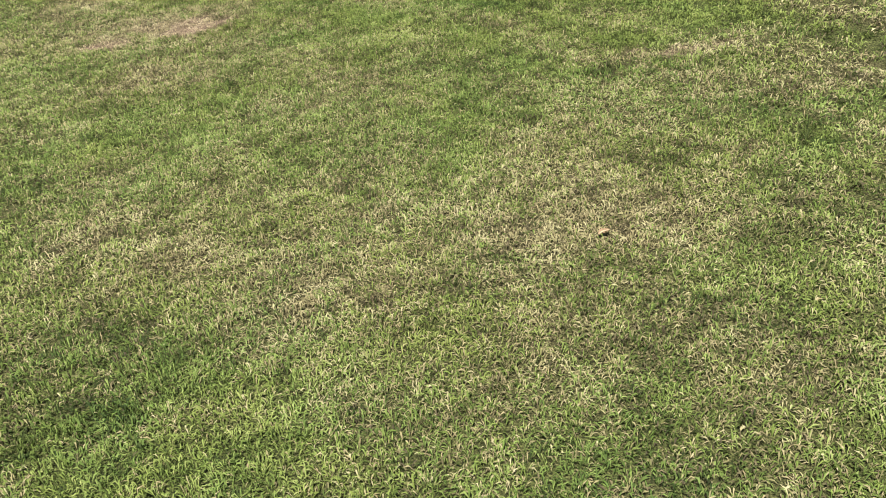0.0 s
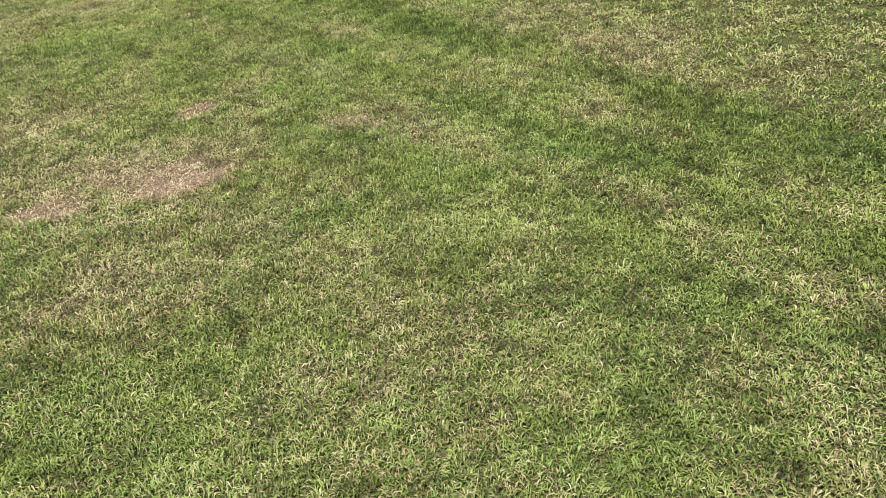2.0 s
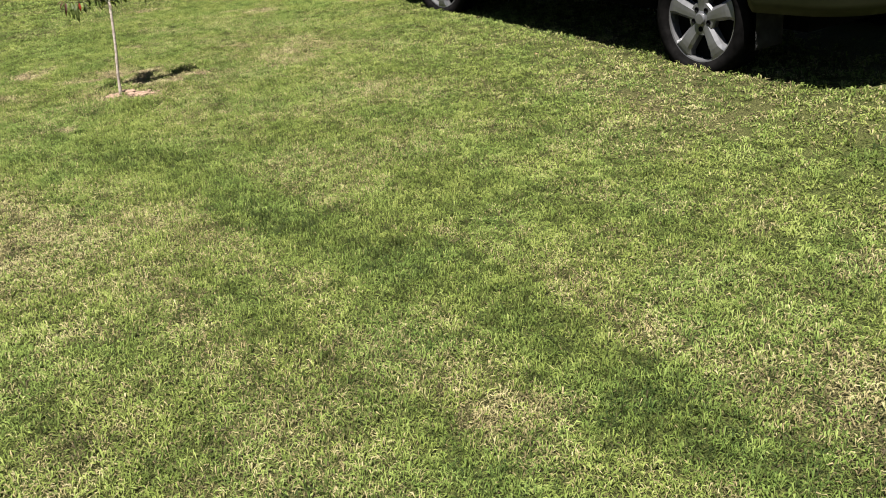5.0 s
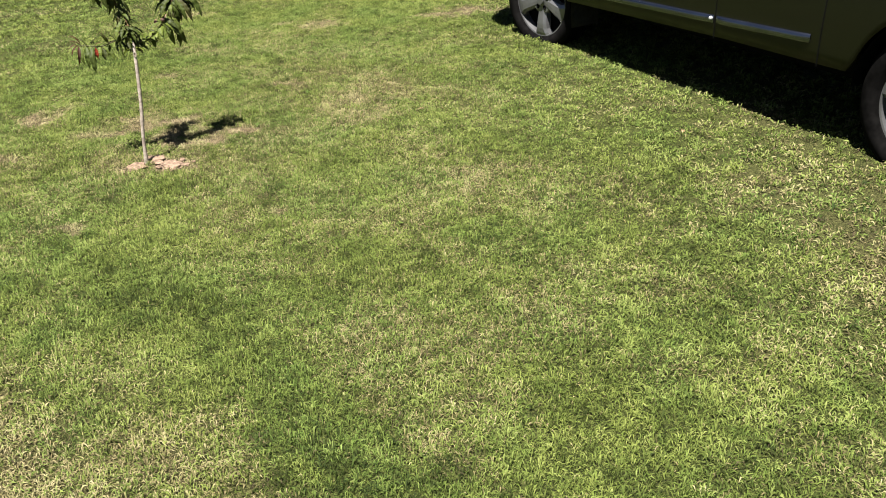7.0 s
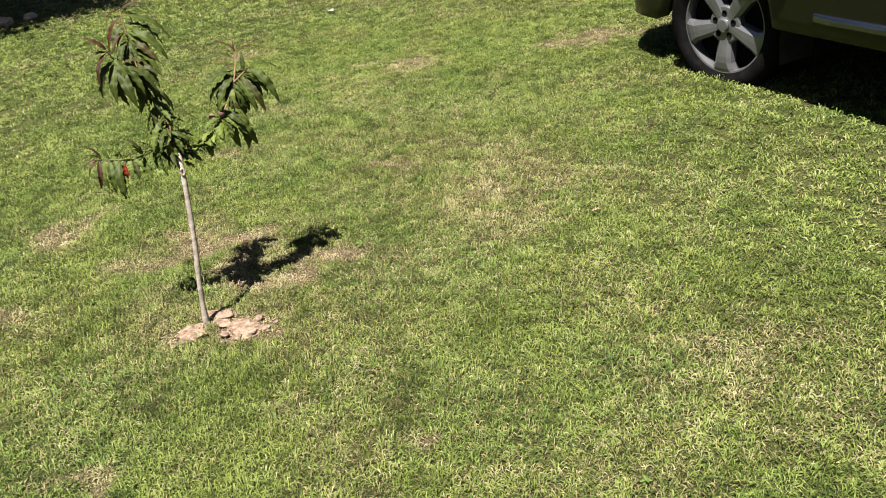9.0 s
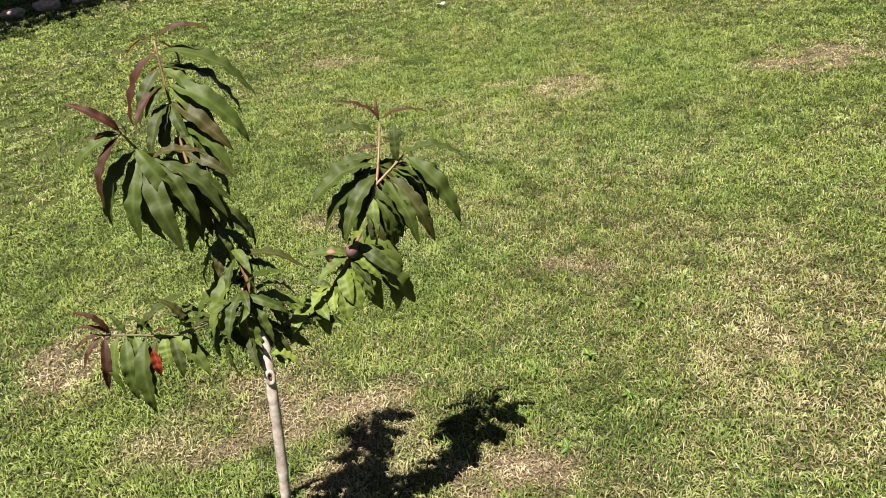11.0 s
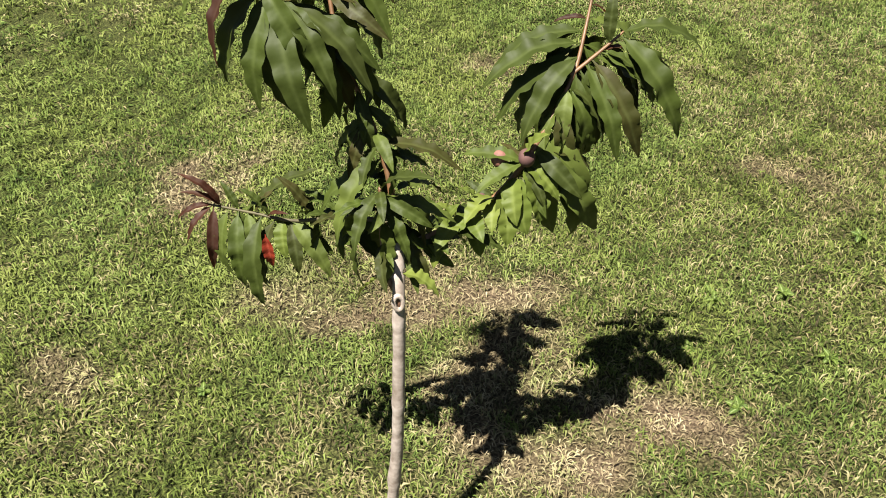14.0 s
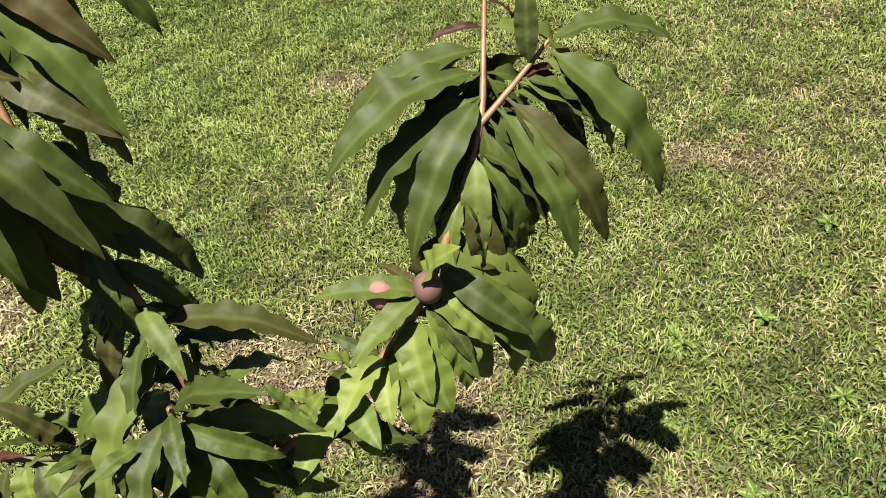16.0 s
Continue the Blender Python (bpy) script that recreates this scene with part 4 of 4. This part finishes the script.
def rim_mesh():
    """Outer lip, deep barrel and five broad spokes."""
    bm = bmesh.new()
    lathe(bm, [(0.236, -0.06), (0.232, 0.050), (0.236, 0.076), (0.246, 0.078), (0.249, 0.084), (0.259, 0.092), (0.265, 0.088), (0.264, 0.070)], 110)
    for j in range(5):
        m = Matrix.Rotation(radians(72 * j - 90), 4, "Y")
        rows = []
        for k in range(8):
            r = 0.045 + (0.249 - 0.045) * k / 7
            w = 0.035 + 0.020 * k / 7 + 0.012 * max(0, k - 5)
            y = 0.074 + 0.012 * math.sin(math.pi * (k / 7) ** 1.6)
            flat = 0.52 + 0.16 * k / 7
            rows.append([(r, y - 0.055, -w * 1.08), (r, y - 0.016, -w), (r, y, -w * flat), (r, y + 0.001, 0), (r, y, w * flat), (r, y - 0.016, w), (r, y - 0.055, w * 1.08)])
        for v in (v for row in sheet(bm, rows) for v in row):
            v.co = m @ v.co
    lathe(bm, [(0.096, 0.03), (0.096, 0.062), (0.088, 0.072), (0.045, 0.074), (0.034, 0.078), (0.034, 0.086), (0.028, 0.091), (0.0005, 0.092)], 40)
    bmesh.ops.recalc_face_normals(bm, faces=bm.faces)
    return bm


# Near-black disc behind the spokes: its colour stands for the shade there.
def void_mesh():
    bm = bmesh.new()
    lathe(bm, [(0.239, 0.012), (0.10, 0.005), (0.0005, 0.004)], 40)
    return bm


# Small cups coloured near-black for the shade inside the lug holes.
def lug_mesh():
    bm = bmesh.new()
    lathe(bm, [(0.0155, 0.060), (0.0155, 0.0765), (0.012, 0.0775), (0.011, 0.074), (0.0005, 0.074)], 14)
    return bm


tyre_me = rim_me = None
for cx in (FRONT, -BASE):
    for s in (1, -1):
        wheel = new("wheel")
        wheel.parent = car
        wheel.matrix_basis = pose(cx, s * 0.808, 0.306, 0, 36 if cx > 0 else 2, (8 if cx > 0 else 0) + (0 if s > 0 else 180)) @ Matrix.Diagonal((1.045, 1, 1.045, 1))
        if tyre_me is None:
            tyre_me = part("tyre", tyre_mesh(), rubber, wheel, "worn black tyre")
            rim_me = part("rim", rim_mesh(), silver, wheel, "silver five-spoke alloy rim", smooth=False)
            void_me = part("wheel_void", void_mesh(), black_void, wheel)
            lug_me = part("lug_hole", lug_mesh(), black_void, wheel, at=pose(0, 0, 0))
            first = True
        else:
            for src in (tyre_me, rim_me, void_me):
                tagged(again(src, wheel, Matrix.Identity(4)), src.get("label", ""))
            first = False
        for j in range(5):
            a = radians(72 * j - 54)
            m = Matrix.Translation((0.058 * math.cos(a), 0, -0.058 * math.sin(a)))
            if first and j == 0:
                lug_me.matrix_basis = m
            else:
                again(lug_me, wheel, m)


# ---- the unseen shade tree beyond the lawn's corner, placed for its shadow ----
def shade_tree(x, y, r, low, top, count, seed):
    ob = tagged(new("shade_tree"), "unseen broad shade tree casting dense shadow on the lawn", "tree")
    ob.location = (x, y, 0)
    rng = np.random.default_rng(seed)
    part("trunk", tube(bmesh.new(), curve_points([(0, 0, -0.1), (0.03, 0.02, 0.5), (-0.04, 0.05, 1.4), (0, 0, 2.4), (0.05, 0, top * 0.8)], 22), [0.26 * math.exp(-k / 1.5) + 0.20 - 0.007 * k for k in range(22)], 14, 0.08, 5), dark_bark, ob)
    for k in range(9):
        a = k * 2.4
        tip = Vector((math.cos(a) * r * 0.75, math.sin(a) * r * 0.75, low + (top - low) * (0.35 + 0.05 * k)))
        part("limb", tube(bmesh.new(), curve_points([(0, 0, 1.3 + 0.12 * k), tip * 0.5 + Vector((0, 0, 0.9)), tip], 10), [0.075 - 0.006 * i for i in range(10)], 8, 0.1, k), dark_bark, ob)
    m = 170
    clumps = rng.normal(size=(m, 3))
    clumps /= np.linalg.norm(clumps, axis=1)[:, None]
    clumps *= rng.uniform(0.2, 1.0, (m, 1)) ** 0.5
    clumps = clumps * (r, r, (top - low) * 0.5) + (0, 0, (top + low) * 0.5)
    c = clumps[rng.integers(0, m, count)] + rng.normal(size=(count, 3)) * 0.24
    d = rng.normal(size=(count, 3)) * (1, 1, 0.45)
    d /= np.linalg.norm(d, axis=1)[:, None]
    e = np.cross(d, rng.normal(size=(count, 3)) * 0.4 + (0, 0, 1))
    e /= np.linalg.norm(e, axis=1)[:, None]
    ln = rng.uniform(0.09, 0.15, (count, 1))
    co = np.stack([c, c + d * ln * 0.5 + e * ln * 0.27, c + d * ln, c + d * ln * 0.5 - e * ln * 0.27], 1)
    me = bpy.data.meshes.new("crown")
    me.from_pydata(co.reshape(-1, 3).tolist(), [], [(4 * i, 4 * i + 1, 4 * i + 2, 4 * i + 3) for i in range(count)])
    me.materials.append(shrub_leaf)
    crown = new("crown", me)
    crown.parent = ob
    tagged(crown, "dense dark green leaves", kind="stuff")


shade_tree(-5.75, 6.1, 2.5, 1.7, 4.4, 34000, 1)
# Added stones: their pinkish colour stands in for sunlit dapples in the shade.
for k, (x, y, s) in enumerate([(-4.35, 5.55, .12), (-4.55, 5.35, .10), (-4.15, 5.75, .09)]):
    tagged(clod("dapple_stone", (s, s * 0.7, s * 0.45), k + 20, stone_mat, pose(x, y, s * 0.3, 0, 0, 50 * k)), "pinkish brown rough stone standing in for sunlit dapples in shade", "stone", group="edging stones")

# a scrap of white paper on the far lawn
bm = bmesh.new()
vs = sheet(bm, [[(0.06 * i / 4 - 0.03, 0.04 * j / 3 - 0.02, 0.008 * math.sin(i * 1.3 + j)) for i in range(5)] for j in range(4)])
bmesh.ops.solidify(bm, geom=bm.faces[:], thickness=0.001)
tagged(part("paper_scrap", bm, paper_mat, at=pose(-0.66, 4.62, 0.035, 0, 0, 20)), "small crumpled scrap of white paper on grass", "litter")


# ---- small weeds and fallen leaves on the lawn ----
weed_leaf = thin_leaf("weed_leaf", [(0.0, (0.0434, 0.0744, 0.0124)), (1.0, (0.093, 0.124, 0.0217))], (0.124, 0.186, 0.0186), 0.2, 0.5, 0.5)
WEED = [leaf_mesh("leaf", weed_leaf, 0.028, 0.014, radians(r), radians(50), 0.2, 0.3, 80 + k) for k, r in enumerate((35, 20, 50))]


def weed(x, y, seed, size):
    rnd = random.Random(seed)
    ob = tagged(new("weed"), "small broad-leaved green weed in the lawn", "weed", group="lawn weeds")
    ob.location = (x, y, 0.006)
    for k in range(6):
        o = new("leaf", WEED[k % 3])
        o.parent = ob
        o.matrix_basis = pose(0, 0, 0.004 * rnd.random(), rnd.uniform(-20, 20), rnd.uniform(-15, 10), 62 * k + rnd.uniform(-20, 20)) @ Matrix.Diagonal((*(size * rnd.uniform(0.7, 1.1),) * 3, 1))


for k, (x, y) in enumerate([(0.345, 0.82), (0.36, 0.80), (0.49, 0.87), (-0.53, 0.18), (0.34, 0.64), (0.46, 0.53), (1.45, -0.76), (0.60, 0.72), (0.78, -1.2), (-0.2, 1.3), (0.2, -0.28), (0.28, -0.25), (0.13, -0.24), (0.62, 1.12)]):
    weed(x, y, k, 0.75 + 0.35 * ((k * 37) % 10) / 10)

straw_leaf = thin_leaf("dry_leaf", [(0.0, (0.161, 0.105, 0.0558)), (1.0, (0.26, 0.205, 0.124))], (0.186, 0.124, 0.062), 0.1, 0.7, 0.4)
dry_me = leaf_mesh("fallen_leaf", straw_leaf, 0.045, 0.018, radians(12), radians(30), 0.3, 0.5, 95)
for k, (x, y, a) in enumerate([(3.90, -7.75, 30), (1.41, 0.69, 200), (2.79, 0.18, 75)]):
    o = tagged(new("fallen_leaf", dry_me), "curled dry brown leaf lying on grass", "leaf", group="fallen leaves")
    o.matrix_basis = pose(x, y, 0.022, 8, -4, a)
